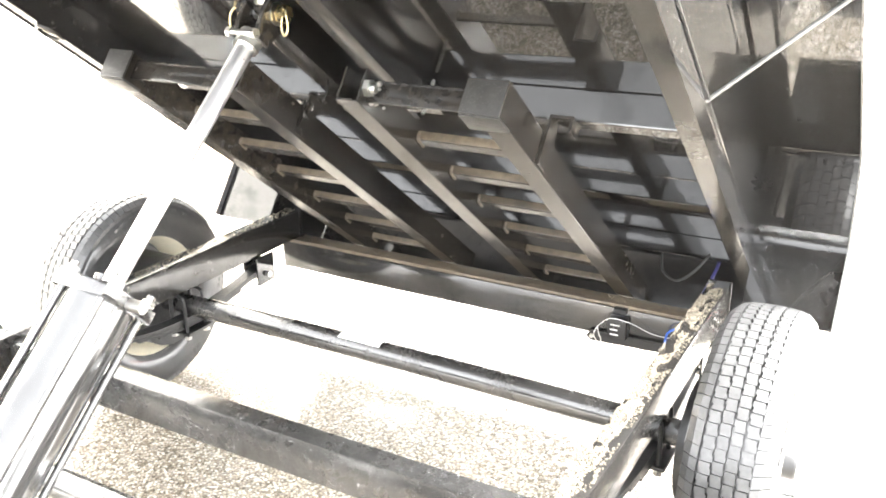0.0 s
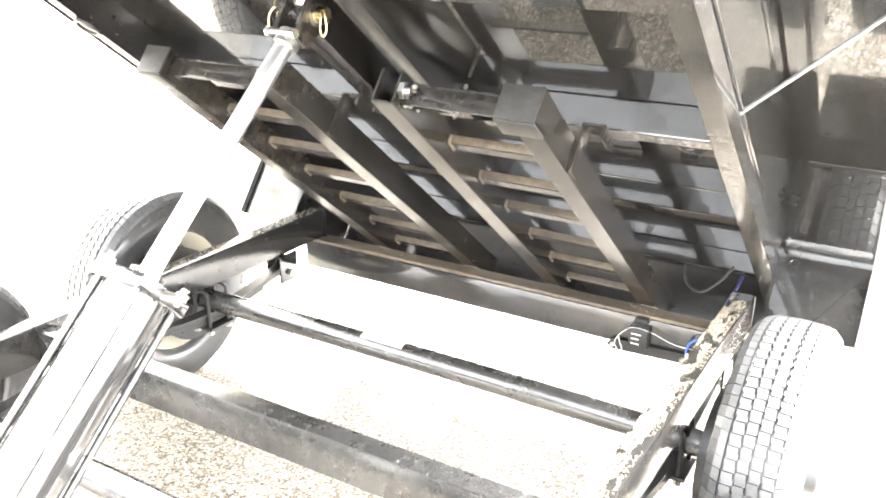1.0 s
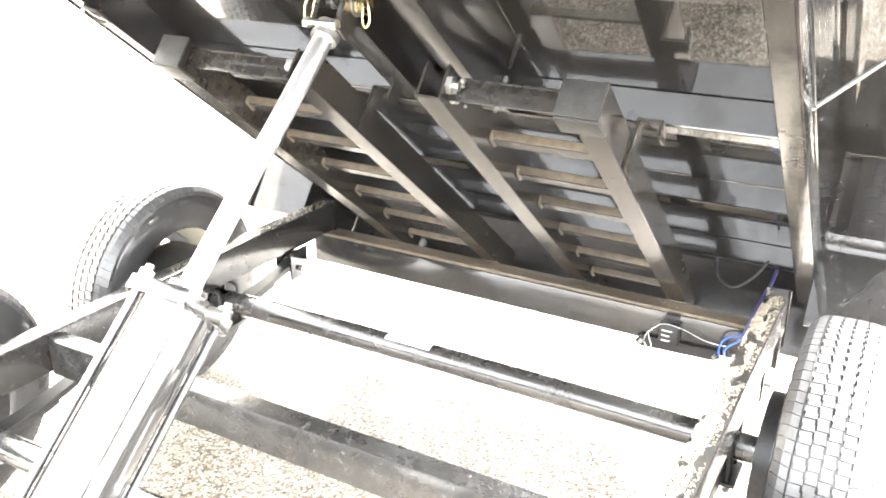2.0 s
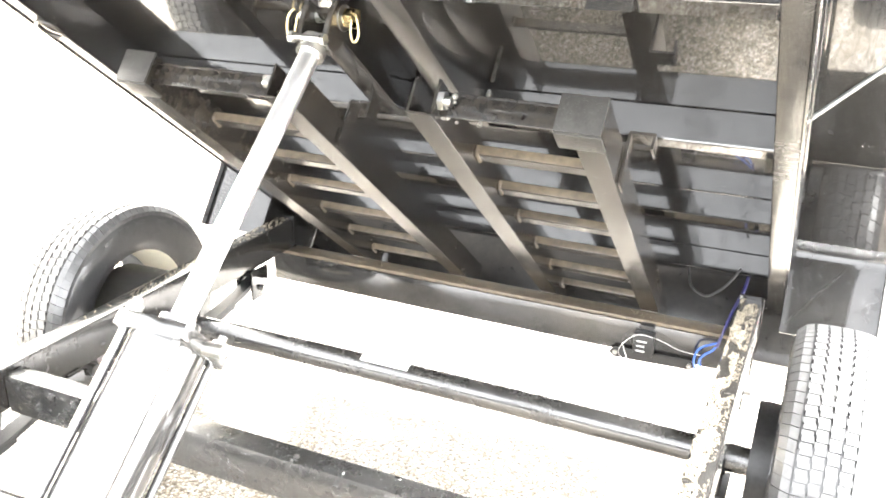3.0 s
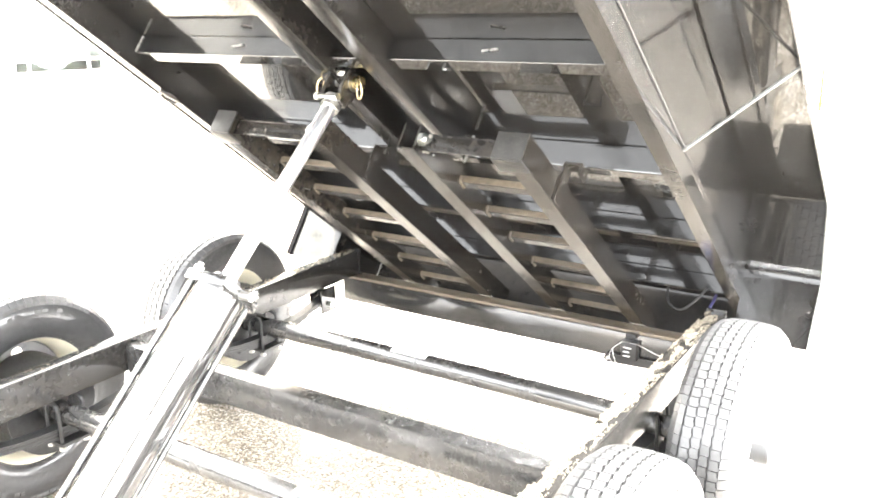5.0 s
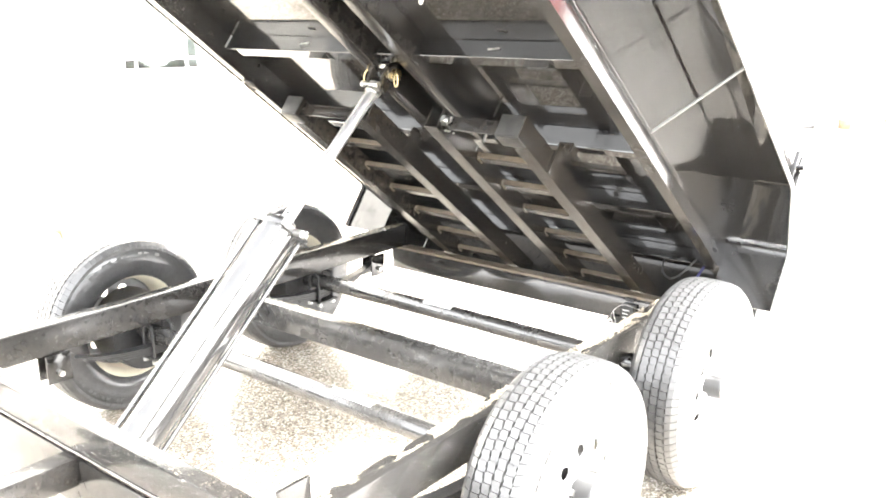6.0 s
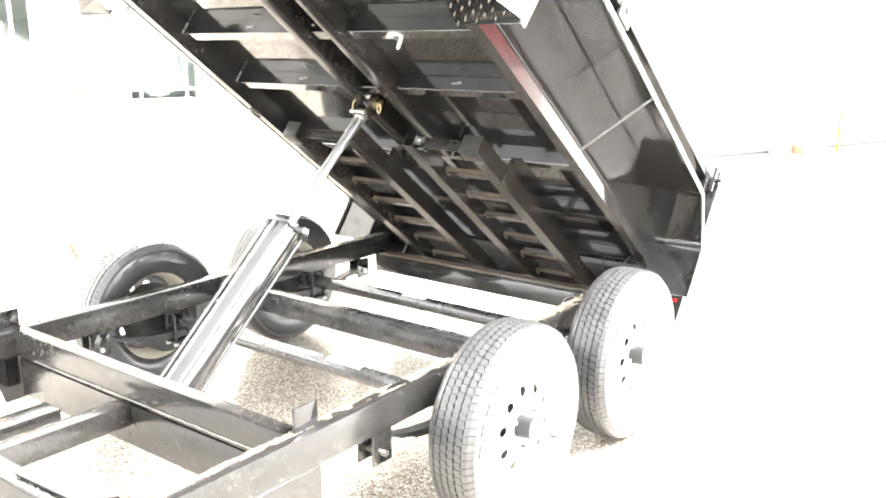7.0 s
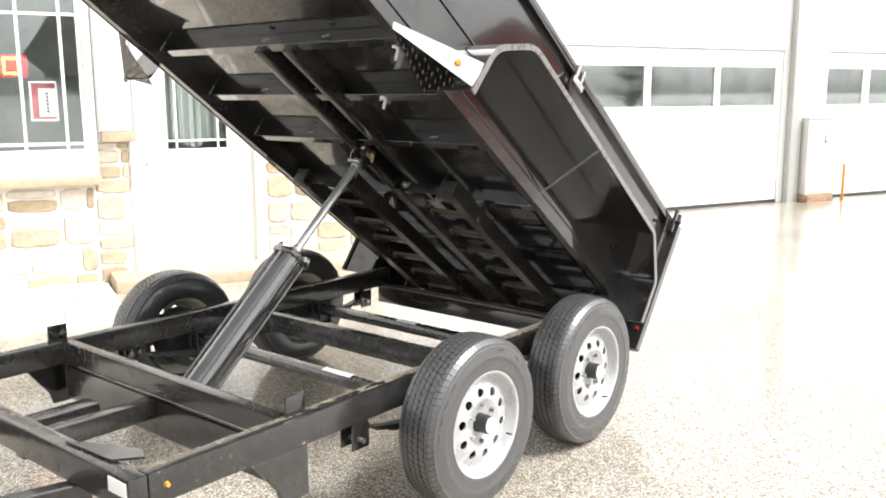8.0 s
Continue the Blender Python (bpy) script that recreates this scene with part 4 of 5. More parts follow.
tagged(part("white_wire", sweep(NB(), [(0.455, 1.33, 0.277), (0.445, 1.32, 0.305), (0.46, 1.315, 0.34), (0.50, 1.32, 0.372), (0.56, 1.33, 0.362), (0.62, 1.345, 0.335), (0.68, 1.35, 0.33)], 0.0009, 8), WHITE_WIRE), "thin white wire looped on the hinge crossmember", "wire")
tagged(part("white_wire", sweep(NB(), [(0.455, 1.33, 0.275), (0.47, 1.318, 0.29), (0.462, 1.316, 0.315), (0.452, 1.33, 0.33)], 0.0012, 8), WHITE_WIRE), "thin white wire curled round the connector", "wire")
for k, off in enumerate((0.0, 0.016)):
    tagged(part("blue_wire", sweep(NB(), [(0.672 + off, 1.352, 0.275), (0.664 + off, 1.335, 0.318), (0.676 + off, 1.325, 0.362 - off), (0.705 + off * 0.5, 1.335, 0.378 - off), (0.728, 1.35, 0.382)], 0.003, 8), BLUE_WIRE), "bright blue electric wire looping by the frame rail", "wire")
tagged(part("cable_sleeve", sweep(NB(), [(0.722, 1.34, 0.37), (0.735, 1.36, 0.42), (0.75, 1.395, 0.475), (0.768, 1.43, 0.525), (0.772, 1.47, 0.55)], 0.0045, 8), VIOLET), "dark violet-blue cable sleeve running up to the bed", "cable")
tagged(part("black_loom", sweep(NB(), [(0.60, 1.47, 0.56), (0.62, 1.42, 0.515), (0.67, 1.40, 0.50), (0.72, 1.41, 0.54), (0.75, 1.44, 0.585)], 0.0035, 8), DARK_PLASTIC), "thin black cable loop hanging under the bed", "cable")

# ---- house: stone veneer, window, door ----
DIR = Vector((0.4, 0.9165, 0)).normalized()
OUT = Vector((DIR.y, -DIR.x, 0))


def wall_axes(off):
    """Local x along the wall, y into it, z up; the face lies on y = 0."""
    m = Matrix((DIR, -OUT, Vector((0, 0, 1)))).transposed().to_4x4()
    m.translation = OUT * off
    return m


HOUSE, GARAGE = Matrix.Translation(DIR * -0.1) @ wall_axes(-4.24), wall_axes(-5.63)


def wall_with_holes(name, m, s0, s1, top, thick, holes, mat, label, category):
    """A wall of that thickness with openings (s0, s1, z0, z1) through it."""
    cuts_s = sorted({s0, s1, *(h[0] for h in holes), *(h[1] for h in holes)})
    cuts_z = sorted({-0.06, top, *(h[2] for h in holes), *(h[3] for h in holes)})
    bm = NB()
    for a, b in zip(cuts_s, cuts_s[1:]):
        for c, d in zip(cuts_z, cuts_z[1:]):
            ms, mz = (a + b) / 2, (c + d) / 2
            if not any(h[0] < ms < h[1] and h[2] < mz < h[3] for h in holes):
                box(bm, a, b, 0, thick, c, d)
    bmesh.ops.remove_doubles(bm, verts=bm.verts[:], dist=0.0005)
    seen = {}
    for f in bm.faces:
        seen.setdefault(tuple(round(x, 3) for x in f.calc_center_median()), []).append(f)
    bmesh.ops.delete(bm, geom=[f for fs in seen.values() if len(fs) > 1 for f in fs], context='FACES_ONLY')
    ob = part(name, bm, mat, at=m, smooth=False)
    return tagged(ob, label, category, kind="structure")


WIN = (-1.75, -0.44, 1.125, 2.75)
DOOR = (-0.08, 1.0, 0.05, 2.12)
wall_house = wall_with_holes("wall_house", HOUSE, -9.0, 3.2, 5.2, 0.25, [WIN, DOOR], MORTAR, "house wall of tan stone veneer with wide pale joints", "wall")
wall_with_holes("wall_garage", GARAGE, 2.5, 26.0, 5.2, 0.25, [(4.2, 9.3, -0.03, 2.25), (10.22, 15.4, -0.03, 2.25)], GARAGE_WHITE, "white garage wall beside the stone house", "wall")
bm = NB()
box(bm, 2.6, 3.2, 0.251, 1.6, -0.06, 5.2)
tagged(part("wall_return", bm, MORTAR, at=HOUSE, smooth=False), "pale return wall between house and garage", "wall", kind="structure")


def stone_piece(w, h, seed):
    """An uneven rounded facing stone; several share one mesh."""
    rnd = random.Random(seed)
    bm = NB()
    n = 14
    ring = []
    for i in range(n):
        a = 2 * math.pi * (i + 0.5) / n
        cu, sv = math.cos(a), math.sin(a)
        k = 1 / (abs(cu) ** 7 + abs(sv) ** 7) ** (1 / 7)
        ring.append((w / 2 * cu * k * rnd.uniform(0.93, 1.0), h / 2 * sv * k * rnd.uniform(0.9, 1.0)))
    back = [bm.verts.new((x, 0.004, z)) for x, z in ring]
    rim = [bm.verts.new((x, -0.006, z)) for x, z in ring]
    top = [bm.verts.new((x * 0.9, -0.017 + rnd.uniform(-0.005, 0.005), z * 0.9)) for x, z in ring]
    for i in range(n):
        j = (i + 1) % n
        bm.faces.new((back[i], back[j], rim[j], rim[i]))
        bm.faces.new((rim[i], rim[j], top[j], top[i]))
    bm.faces.new(top)
    return mesh_of("stone", bm, STONE, False)


def lay_stones(s0, s1, z0, z1, seed):
    rnd = random.Random(seed)
    z = z0
    while z < z1 - 0.05:
        h = min(rnd.choice((0.13, 0.24, 0.31)), z1 - z)
        s = s0
        while s < s1 - 0.06:
            w = min(rnd.uniform(0.18, 0.46), s1 - s)
            if w > 0.07:
                split = h > 0.16 and rnd.random() < 0.5
                k = rnd.uniform(0.35, 0.65)
                for zz, hh in (((z, h),) if not split else ((z, h * k), (z + h * k, h * (1 - k)))):
                    o = new("stone", stone_piece(w - 0.014, hh - 0.014, rnd.random()))
                    o.parent = wall_house
                    o.matrix_basis = pose(s + w / 2, 0, zz + hh / 2, 0, rnd.uniform(-2, 2), 0)
            s += w
        z += h


lay_stones(-2.6, -0.42, -0.03, 0.85, 3)
lay_stones(-0.42, -0.11, -0.03, 1.23, 5)
lay_stones(1.10, 2.3, -0.03, 2.2, 8)

# flagstone walk along the foot of the house
FLAG = plain("pale_flagstone", (0.62, 0.57, 0.49), 0.55, 0, 0.18, 9, 0.4, 0.3)
walk_bed = tagged(part("pavement", box(NB(), -5.0, -0.36, -1.5, -0.032, -0.05, -0.004, 0.01), MORTAR, at=HOUSE), "pale flagstone walk along the house wall", "pavement", kind="structure")


def lay_flags():
    rnd = random.Random(12)
    for row in range(3):
        s, y0 = -4.9 + rnd.uniform(0, 0.3), -1.48 + row * 0.48
        while s < -0.5:
            w = min(rnd.uniform(0.35, 0.75), -0.38 - s)
            pts = [(s + rnd.uniform(0.01, 0.03), y0 + rnd.uniform(0.01, 0.03)), (s + w - rnd.uniform(0.01, 0.03), y0 + rnd.uniform(0.01, 0.04)),
                   (s + w - rnd.uniform(0.01, 0.03), y0 + 0.46 - rnd.uniform(0.0, 0.03)), (s + rnd.uniform(0.01, 0.03), y0 + 0.46 - rnd.uniform(0.0, 0.03))]
            part("paving_stone", prism(NB(), pts, -0.0035, 0.016 + rnd.uniform(0, 0.006), xyz, 0.004), FLAG, walk_bed, smooth=False)
            s += w


lay_flags()
bm = NB()
box(bm, -2.6, -0.36, -0.09, 0.02, 0.87, 0.945, 0.012)
tagged(part("window_sill", bm, SILL, at=HOUSE), "tan cast-stone sill below the house window", "sill", kind="structure")
bm = NB()
box(bm, -0.34, 1.9, -0.48, 0.0, -0.05, 0.085, 0.018)
tagged(part("door_step", bm, SILL, at=HOUSE), "low tan stone step before the house door", "step", kind="structure")

bm = NB()
box(bm, -0.335, -0.045, -0.07, 0.0, 1.235, 1.318, 0.012)
tagged(part("stone_cap", bm, SILL, at=HOUSE), "tan stone cap under the white panel", "trim", kind="structure")

# window
win = thing("window_1", "white-framed house window with white grille bars and dark interior", "window", at=HOUSE)
win["kind"] = "structure"


def wbox(name, lim, mat, parent, bev=0.004, label=""):
    return part(name, box(NB(), *lim, bev), mat, parent, label)


s0, s1, z0, z1 = WIN
wbox("window_frame", (s0, s1, -0.012, 0.05, z0, z0 + 0.05), WHITE_PAINT, win)
wbox("window_frame", (s0, s1, -0.012, 0.05, z1 - 0.05, z1), WHITE_PAINT, win)
wbox("window_frame", (s0, s0 + 0.05, -0.012, 0.05, z0 + 0.05, z1 - 0.05), WHITE_PAINT, win)
wbox("window_frame", (s1 - 0.035, s1, -0.012, 0.05, z0 + 0.05, z1 - 0.05), WHITE_PAINT, win)
for s in (-1.44, -0.925, -0.60):
    wbox("grille_bar", (s - 0.013, s + 0.013, 0.012, 0.03, z0 + 0.05, z1 - 0.05), WHITE_PAINT, win, 0.002)
for z in (1.225, 2.30):
    wbox("grille_bar", (s0 + 0.05, s1 - 0.035, 0.0125, 0.0295, z - 0.013, z + 0.013), WHITE_PAINT, win, 0.002)
pane = wbox("pane", (s0 + 0.04, s1 - 0.03, 0.034, 0.038, z0 + 0.04, z1 - 0.04), GLASS, win, 0)
pane.visible_shadow = False
pane = wbox("inner_pane", (s0 + 0.04, s1 - 0.03, 0.044, 0.048, z0 + 0.04, z1 - 0.04), GLASS, win, 0)
pane.visible_shadow = False
# white trim round the window and the pilaster panel by the door
bm = NB()
box(bm, s1 + 0.001, -0.37, -0.03, -0.001, 0.95, 2.9, 0.004)
box(bm, s0 - 0.1, s1, -0.03, -0.001, 0.946, z0, 0.004)
tagged(part("trim", bm, WHITE_PAINT, at=HOUSE), "white painted boards around the house window", "trim", kind="structure")
bm = NB()
box(bm, -0.36, -0.045, -0.035, -0.001, 1.32, 2.9, 0.004)
tagged(part("trim", bm, WHITE_PAINT, at=HOUSE), "white raised panel between window and door", "trim", kind="structure")
bm = NB()
for lim in ((-0.358, -0.333, 1.3205, 2.9), (-0.072, -0.05, 1.3205, 2.9), (-0.333, -0.072, 1.3205, 1.34)):
    box(bm, lim[0], lim[1], -0.043, -0.034, lim[2], lim[3], 0.003)
tagged(part("trim", bm, PILASTER, at=HOUSE), "grey moulding round the white panel", "trim", kind="structure")

sign = thing("neon_sign", "glowing orange neon letter outline in the house window", "neon sign", at=HOUSE)
r = 0.055
pts = [(-0.985 + r * (1 if abs(math.cos(a)) < 1e-9 else math.cos(a) / max(abs(math.cos(a)), abs(math.sin(a)))), 0.06, 1.875 + r * 1.1 * math.sin(a) / max(abs(math.cos(a)), abs(math.sin(a)))) for a in (2 * math.pi * k / 16 for k in range(17))]
part("neon_tube", sweep(NB(), pts, 0.011, 8), NEON, sign)
part("backing", box(NB(), -1.07, -0.86, 0.085, 0.095, 1.78, 1.97, 0.003), POSTER_RED, sign)
poster = thing("window_notice", "white notice with a red border leaning in the house window", "notice", at=HOUSE)
part("card", box(NB(), -0.86, -0.655, 0.05, 0.056, 1.43, 1.74, 0.002), POSTER_RED, poster)
part("sheet", box(NB(), -0.80, -0.665, 0.046, 0.0495, 1.455, 1.69, 0.001), STICKER_SKYLIT, poster, "white printed sheet")
for k in range(6):
    part("text_bar", box(NB(), -0.745, -0.722, 0.0445, 0.0462, 1.49 + 0.03 * k, 1.508 + 0.03 * k), DARK_PLASTIC, poster, "unreadable dark print")
for lim in ((-0.868, -0.655, 1.42, 1.435), (-0.868, -0.655, 1.735, 1.75), (-0.868, -0.853, 1.435, 1.735), (-0.668, -0.655, 1.435, 1.735)):
    part("frame_strip", box(NB(), lim[0], lim[1], 0.04, 0.06, lim[2], lim[3], 0.002), WHITE_PAINT, poster)

# dark rooms behind the openings
def room(name, m, s0, s1, top, deep):
    bm = NB()
    box(bm, s0, s1, deep, deep + 0.05, 0, top)
    box(bm, s0 - 0.05, s0, 0.26, deep + 0.05, 0, top)
    box(bm, s1, s1 + 0.05, 0.26, deep + 0.05, 0, top)
    box(bm, s0, s1, 0.26, deep, top, top + 0.05)
    box(bm, s0, s1, 0.26, deep, 0.0, 0.02)
    tagged(part(name, bm, ROOM, at=m, smooth=False), "dim interior wall behind the windows", "wall", kind="structure")


room("wall_room", HOUSE, -2.4, 1.6, 2.9, 2.4)
room("wall_workshop", GARAGE, 3.6, 17.0, 3.0, 5.0)

# door
door = thing("door_1", "closed white house door with a grilled glass upper half", "door", at=HOUSE)
door["kind"] = "structure"
a, b, c, d = DOOR
HOLE = (0.215, 0.775, 1.14, 1.98)
for lim in ((a, HOLE[0], c, d), (HOLE[1], b, c, d), (HOLE[0], HOLE[1], c, HOLE[2]), (HOLE[0], HOLE[1], HOLE[3], d)):
    wbox("door_leaf", (lim[0] + 0.0005, lim[1] - 0.0005, 0.03, 0.075, lim[2], lim[3]), WHITE_PAINT, door, 0)
for s in (HOLE[0], HOLE[1]):
    wbox("glass_bead", (s - 0.02, s + 0.012, 0.018, 0.03, HOLE[2], HOLE[3]), WHITE_PAINT, door, 0.003)
for z in (HOLE[2], HOLE[3]):
    wbox("glass_bead", (HOLE[0], HOLE[1], 0.019, 0.031, z - 0.02, z + 0.012), WHITE_PAINT, door, 0.003)
for s in (0.31, 0.68):
    wbox("grille_bar", (s - 0.009, s + 0.009, 0.036, 0.05, HOLE[2], HOLE[3]), WHITE_PAINT, door, 0.002)
for z in (1.225, 1.90):
    wbox("grille_bar", (HOLE[0], HOLE[1], 0.0365, 0.0495, z - 0.009, z + 0.009), WHITE_PAINT, door, 0.002)
for name, y in (("pane", 0.053), ("inner_pane", 0.065)):
    pane = wbox(name, (HOLE[0], HOLE[1], y, y + 0.004, HOLE[2], HOLE[3]), GLASS, door, 0)
    pane.visible_shadow = False
# pale curtain added behind the door glass in place of the sky mirrored there
rows_c = []
bm = NB()
for i in range(41):
    s_c = HOLE[0] + 0.01 + (HOLE[1] - HOLE[0] - 0.02) * i / 40
    y_c = 0.095 + 0.012 * math.sin(i * 1.1) + 0.005 * math.sin(i * 2.7)
    low = 1.19 + 0.03 * math.sin(i * 0.23 + 0.6)
    rows_c.append([bm.verts.new((s_c, y_c, z)) for z in (low, HOLE[3] + 0.05)])
for p, q in zip(rows_c, rows_c[1:]):
    bm.faces.new((p[0], q[0], q[1], p[1]))
bmesh.ops.solidify(bm, geom=bm.faces[:], thickness=0.002)
tagged(part("curtain", bm, STICKER_SKYLIT, at=HOUSE), "pale gathered curtain standing in for the sky's reflection in the door glass", "curtain")
handle = NB()
rod(handle, (0.04, 0.03, 1.03), (0.04, -0.03, 1.03), 0.014, 12)
rod(handle, (0.03, -0.03, 1.03), (0.13, -0.03, 1.025), 0.009, 10)
part("door_handle", handle, ZINC, door, "metal lever handle")
part("lower_panel", box(NB(), 0.12, 0.8, 0.022, 0.031, 0.22, 0.95, 0.008), WHITE_PAINT, door)
bm = NB()
for lim in ((-0.108, -0.0805, 0.05, 2.2), (1.0005, 1.09, 0.05, 2.2), (-0.108, 1.09, 2.1205, 2.22)):
    box(bm, lim[0], lim[1], -0.03, 0.02, lim[2], lim[3], 0.004)
tagged(part("trim", bm, WHITE_PAINT, at=HOUSE), "white painted door casing", "trim", kind="structure")


# garage doors with a row of windows
def garage_door(name, s0, s1, panes):
    g = thing(name, "closed white sectional garage door with a row of dark windows", "garage door", at=GARAGE)
    g["kind"] = "structure"
    bands = [(0.03, 0.49), (0.495, 0.955), (0.96, 1.41)]
    for z0, z1 in bands:
        part("panel", box(NB(), s0, s1, 0.03, 0.075, z0, z1, 0.006), GARAGE_WHITE, g)
    part("panel", box(NB(), s0, s1, 0.03, 0.075, 2.03, 2.24, 0.006), GARAGE_WHITE, g)
    edges = [s0] + [e for p in panes for e in p] + [s1]
    for a, b in zip(edges[::2], edges[1::2]):
        part("stile", box(NB(), a, b, 0.03, 0.075, 1.41, 2.03, 0.004), GARAGE_WHITE, g)
    for a, b in panes:
        p = part("pane", box(NB(), a, b, 0.05, 0.055, 1.41, 2.03), GLASS, g)
        p.visible_shadow = False
        p = part("inner_pane", box(NB(), a, b, 0.063, 0.068, 1.41, 2.03), GLASS, g)
        p.visible_shadow = False
        for lim in ((a, b, 1.41, 1.445), (a, b, 1.995, 2.03)):
            part("pane_bead", box(NB(), lim[0], lim[1], 0.022, 0.049, lim[2], lim[3], 0.003), GARAGE_WHITE, g)
    part("bottom_seal", box(NB(), s0, s1, 0.025, 0.07, -0.028, 0.029, 0.003), DARK_PLASTIC, g, "black rubber bottom seal")
    return g


garage_door("garage_door_1", 4.2, 9.3, [(4.35, 5.4), (5.52, 6.69), (6.81, 7.96), (8.07, 9.16)])
garage_door("garage_door_2", 10.22, 15.4, [(10.27, 11.08), (11.24, 12.4), (12.52, 13.7), (13.82, 15.0)])
bm = NB()
box(bm, 9.40, 9.62, -0.11, -0.001, -0.05, 4.6, 0.012)
tagged(part("trim", bm, PILASTER, at=GARAGE), "pilaster between the garage doors, its shadowed grey put into the colour", "trim", kind="structure")
cab = thing("utility_cabinet", "off-white metal utility cabinet with a padlocked handle", "cabinet", at=GARAGE)
part("body", box(NB(), 9.65, 10.20, -0.22, -0.002, 0.10, 1.24, 0.01), OFFWHITE, cab)
part("lid", box(NB(), 9.64, 10.21, -0.235, -0.0015, 1.241, 1.262, 0.005), OFFWHITE, cab)
part("cabinet_door", box(NB(), 9.69, 10.18, -0.228, -0.2205, 0.13, 1.2, 0.003), OFFWHITE, cab)
bm = NB()
box(bm, 10.01, 10.05, -0.245, -0.2285, 0.88, 1.02, 0.004)
rod(bm, (10.0, -0.25, 0.92), (10.07, -0.25, 0.95), 0.018, 10)
part("handle", bm, ZINC, cab, "metal latch with padlock")
for k, (a, b) in enumerate(((9.62, 9.80), (9.83, 10.05), (10.08, 10.25))):
    tagged(part("block", box(NB(), a, b, -0.30 + 0.03 * k, -0.01, -0.03, 0.098, 0.012), TIMBER, at=GARAGE), "weathered brown block under the utility cabinet", "block", "blocks under the cabinet")
tagged(part("marker_post", rod(NB(), (10.38, -0.3, -0.03), (10.38, -0.3, 0.55), 0.022, 14), AMBER, at=GARAGE), "thin orange marker post by the garage door", "marker post")


# ---- out of view, met in the window panes and the wet paint: trees, and a barn added for the red reflection ----
LEAF = plain("tree_leaf", (0.06, 0.1, 0.03), 0.5, 0, 0.4, 3, 0.1)
BARK = plain("tree_bark", (0.12, 0.095, 0.07), 0.9, 0, 0.4, 14, 0.8)
BARN_RED = plain("red_barn_paint", (0.5, 0.03, 0.03), 0.3, 0, 0.08, 4, 0.03, 0.6)


def leafy_tree(x, y, tall, seed):
    rnd = random.Random(seed)
    t = thing("tree", "broad green tree at the far edge of the yard", "tree", "trees round the yard", pose(x, y, -0.05, 0, 0, rnd.uniform(0, 360)))
    trunk = sweep(NB(), [(0, 0, 0), (0.05, 0.02, tall * 0.3), (-0.04, 0.05, tall * 0.6), (0.02, 0, tall * 0.92)], tall * 0.022, 10)
    for v in trunk.verts:
        k = 1 - 0.85 * v.co.z / tall
        v.co.x, v.co.y = v.co.x * k, v.co.y * k
    limbs, tips = [], []
    for i in range(26):
        z = tall * rnd.uniform(0.22, 0.92)
        a = rnd.uniform(0, 6.28)
        reach = tall * 0.30 * (1.15 - z / tall) ** 0.7 * rnd.uniform(0.6, 1.1)
        end = Vector((math.cos(a) * reach, math.sin(a) * reach, z + reach * rnd.uniform(0.1, 0.5)))
        tips += [end * 1.0, Vector((0, 0, z)).lerp(end, 0.6)]
        limbs.append((Vector((0, 0, z)), end))
    for p, q in limbs:
        rod(trunk, p, q, tall * 0.005, 6)
    part("trunk", trunk, BARK, t)
    verts, faces = [], []
    for c in tips:
        for k in range(60):
            p = c + Vector((rnd.gauss(0, 1), rnd.gauss(0, 1), rnd.gauss(0, 0.7))) * tall * 0.055
            m = Euler((rnd.random() * 6, rnd.random() * 6, 0)).to_matrix()
            w = tall * rnd.uniform(0.010, 0.018)
            faces.append([len(verts) + j for j in range(4)])
            verts += [tuple(p + m @ Vector(o) * w) for o in ((-1, 0, 0), (0, -0.5, 0.1), (1, 0, 0), (0, 0.5, 0.1))]
    me = bpy.data.meshes.new("crown")
    me.from_pydata(verts, [], faces)
    me.materials.append(LEAF)
    crown = new("crown", me)
    crown.parent = t


for k, (x, y, h) in enumerate(((24, -6.5, 9.0), (31, -16, 6.0), (27, 3.5, 6.0), (34, 11, 7.0), (33, 18, 5.0), (19, -14, 8.5))):
    leafy_tree(x, y, h, 40 + k)

barn = thing("unseen_red_barn", "unseen red gable-roofed barn added for the red streak mirrored in the trailer's paint", "barn", at=pose(35.5, 49.5, -0.05, 0, 0, -35) @ Matrix.Scale(1.5, 4))
part("wall", prism(NB(), [(-2.9, 0), (2.9, 0), (2.9, 2.9), (0, 4.5), (-2.9, 2.9)], 0.0, 6.0, lambda a, b, c: (a, c, b), 0.02), BARN_RED, barn)
for sx_ in (-1, 1):
    part("roof", prism(NB(), [(0, 4.52), (sx_ * 3.2, 2.75), (sx_ * 3.2, 2.87), (0, 4.64)], -0.3, 6.3, lambda a, b, c: (a, c, b), 0.01), ASPHALT_SHINGLE, barn)
part("door", box(NB(), -1.3, 1.3, -0.06, -0.001, 0.05, 2.4, 0.01), BARN_RED, barn)


# ---- rain drops standing on the paint ----
def water_material():
    m, n, l, b = material("rain_water", (1, 1, 1), 0.0)
    b.inputs["Transmission Weight"].default_value = 1.0
    b.inputs["IOR"].default_value = 1.4
    return m


WATER = water_material()


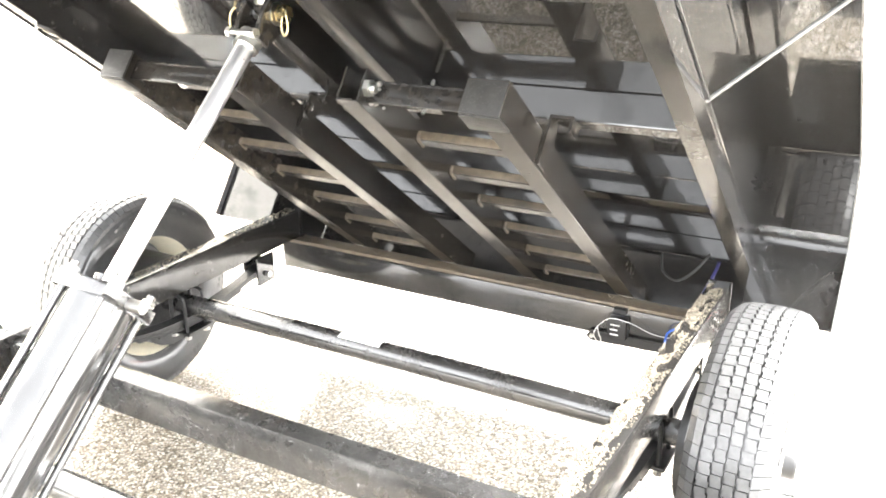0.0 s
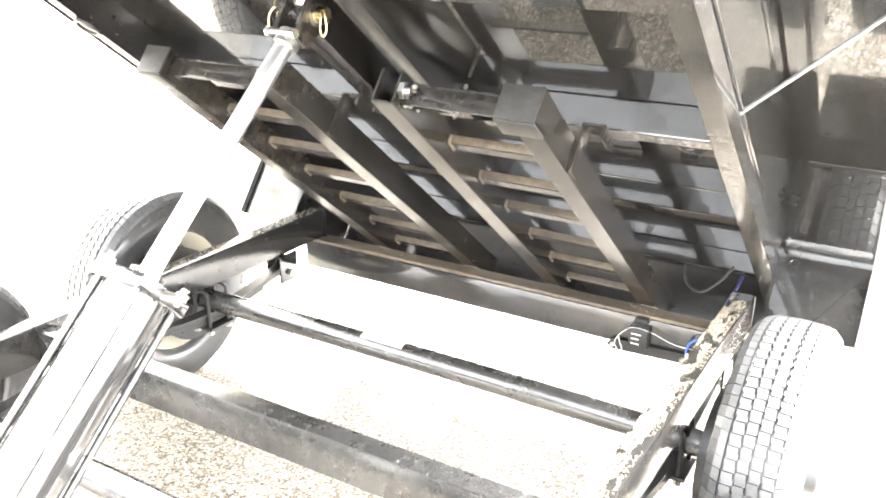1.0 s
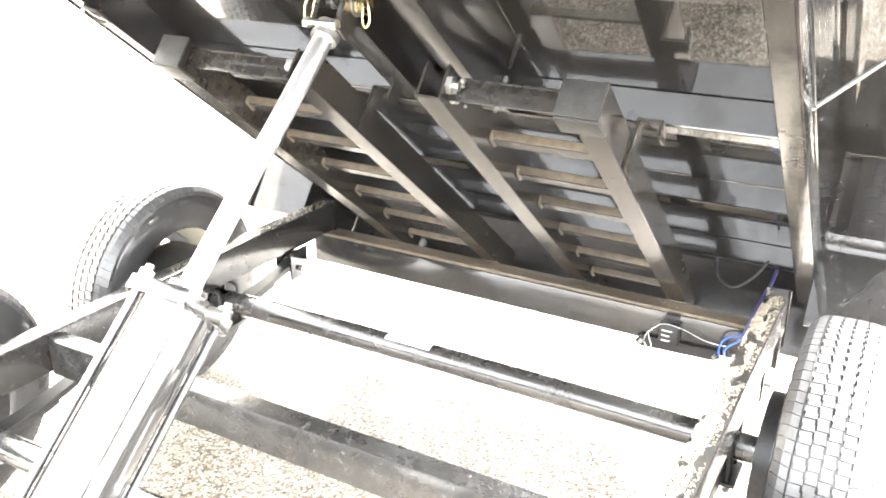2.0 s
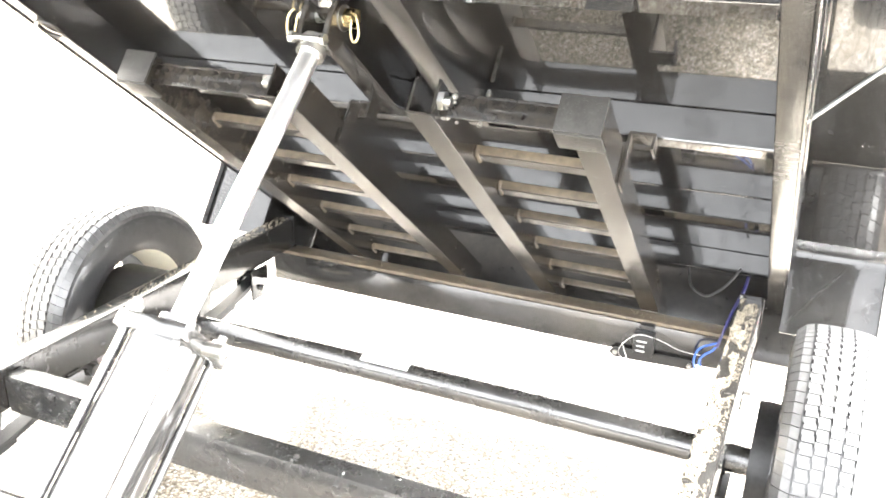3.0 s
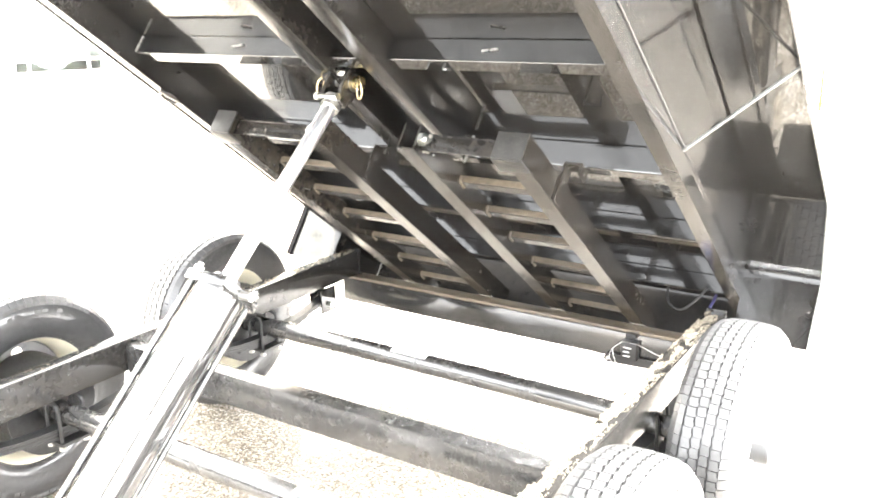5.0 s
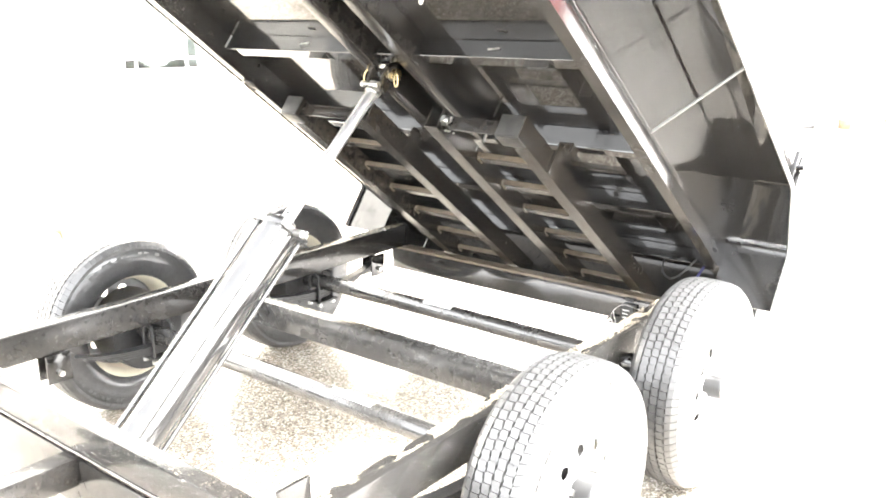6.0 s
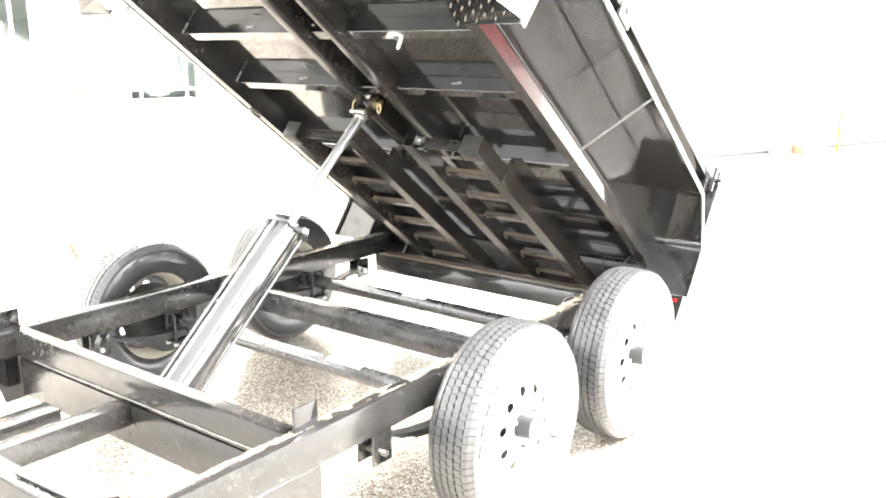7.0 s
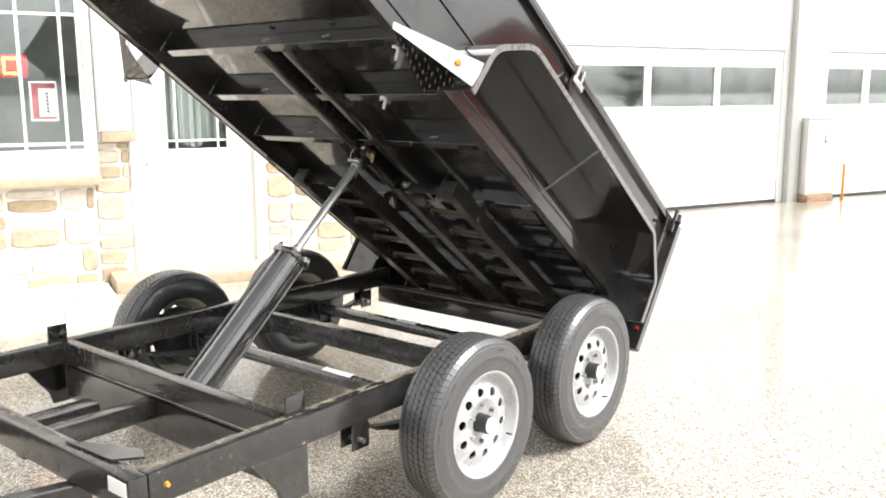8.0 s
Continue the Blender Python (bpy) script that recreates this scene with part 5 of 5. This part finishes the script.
def rain_drops(name, spots, label):
    """Flat beads strewn over parallelograms (corner, side a, side b, normal, count, radius)."""
    rnd = random.Random(77)
    verts, faces = [], []
    for c, a, b, nrm, count, size in spots:
        c, a, b, nrm = Vector(c), Vector(a), Vector(b), Vector(nrm).normalized()
        ta = a.normalized()
        frame3 = np.array([ta, nrm.cross(ta), nrm])
        for i in range(count):
            p = c + a * rnd.random() + b * rnd.random()
            if noise.noise(p * 4) < rnd.uniform(-0.9, 0.1):
                continue
            r = 0.8 * size * rnd.uniform(0.4, 1.0) ** 2
            faces.append(ICO_F + 12 * len(verts))
            verts.append((ICO_V * (r, r, r * 0.6)) @ frame3 + np.array(p + nrm * r * 0.15))
    me = bpy.data.meshes.new(name)
    me.from_pydata(np.concatenate(verts).tolist(), [], np.concatenate(faces).tolist())
    me.polygons.foreach_set("use_smooth", [True] * len(me.polygons))
    me.materials.append(WATER)
    return tagged(new(name, me), label, "water", kind="stuff")


def bed_patch(x0, x1, u0, u1, v0, v1, nrm, count, size):
    """A patch on the bed in world axes; one of the three spans is nought."""
    def w(x, u, v):
        return BED @ Vector(uv(x, u, v))
    c = w(x0, u0, v0)
    sides = [w(x1, u0, v0) - c, w(x0, u1, v0) - c, w(x0, u0, v1) - c]
    a, b = [q for q in sides if q.length > 1e-6]
    return (c, a, b, BED.to_3x3() @ Vector(uv(*nrm)), count, size)


def fender_patch(k, count):
    """The inside of one facet of the fender over the wheels at XR."""
    (u0, v0), (u1, v1) = FOLDS[k], FOLDS[k + 1]
    c, a = BED @ Vector(uv(XR + 0.01, u0, v0)), BED.to_3x3() @ Vector(uv(0, u1 - u0, v1 - v0))
    inward = BED.to_3x3() @ Vector(uv(0, v1 - v0, u0 - u1))
    return (c + inward.normalized() * 0.0005, a, Vector((0.225, 0, 0)), inward, count, 0.0021)


def fold_water(k, reach, count):
    """Beads hanging along the bend before facet k of the fender."""
    (u0, v0), (u1, v1) = FOLDS[k], FOLDS[k + 1]
    way = Vector((u1 - u0, v1 - v0)).normalized()
    inward = BED.to_3x3() @ Vector(uv(0, way.y, -way.x))
    c = BED @ Vector(uv(XR + 0.01, u0 + way.x * 0.012, v0 + way.y * 0.012)) + inward * 0.0005
    return (c, BED.to_3x3() @ Vector(uv(0, way.x * reach, way.y * reach)), Vector((0.225, 0, 0)), inward, count, 0.0024)


rain_drops("rain_drops", [
    fold_water(1, 0.026, 2600),
    bed_patch(XR + 0.0045, XR + 0.0045, 0.2, 2.3, 0.018, 0.07, (1, 0, 0), 2600, 0.0014),
    bed_patch(XR + 0.0045, XR + 0.0045, 0.2, 1.8, 0.08, 0.24, (1, 0, 0), 700, 0.0021),
    bed_patch(XR + 0.0045, XR + 0.0045, 0.0, 2.5, 0.32, 0.63, (1, 0, 0), 900, 0.002),
    ((-0.75, -1.422, RAIL_TOP + 0.0005), (1.5, 0, 0), (0, 0.056, 0), (0, 0, 1), 800, 0.0022),
    ((-0.75, -0.808, RAIL_TOP + 0.0005), (1.5, 0, 0), (0, 0.05, 0), (0, 0, 1), 900, 0.0022),
    ((-0.75, -0.8105, RAIL_BOT + 0.01), (1.5, 0, 0), (0, 0, 0.1), (0, -1, 0), 2600, 0.002),
    ((-0.75, 0.1795, 0.405), (1.5, 0, 0), (0, 0, 0.09), (0, -1, 0), 3000, 0.0019),
    ((-0.75, 0.182, 0.5005), (1.5, 0, 0), (0, 0.05, 0), (0, 0, 1), 700, 0.002),
    ((0.8255, -1.36, RAIL_BOT + 0.005), (0, 2.7, 0), (0, 0, 0.1), (1, 0, 0), 1300, 0.0024),
    ((-0.7645, -0.7, RAIL_BOT + 0.01), (0, 2.0, 0), (0, 0, 0.09), (1, 0, 0), 700, 0.0024),
    fender_patch(0, 420), fender_patch(1, 160), fender_patch(2, 700), fender_patch(4, 250),
], "rain drops standing on the black trailer paint")
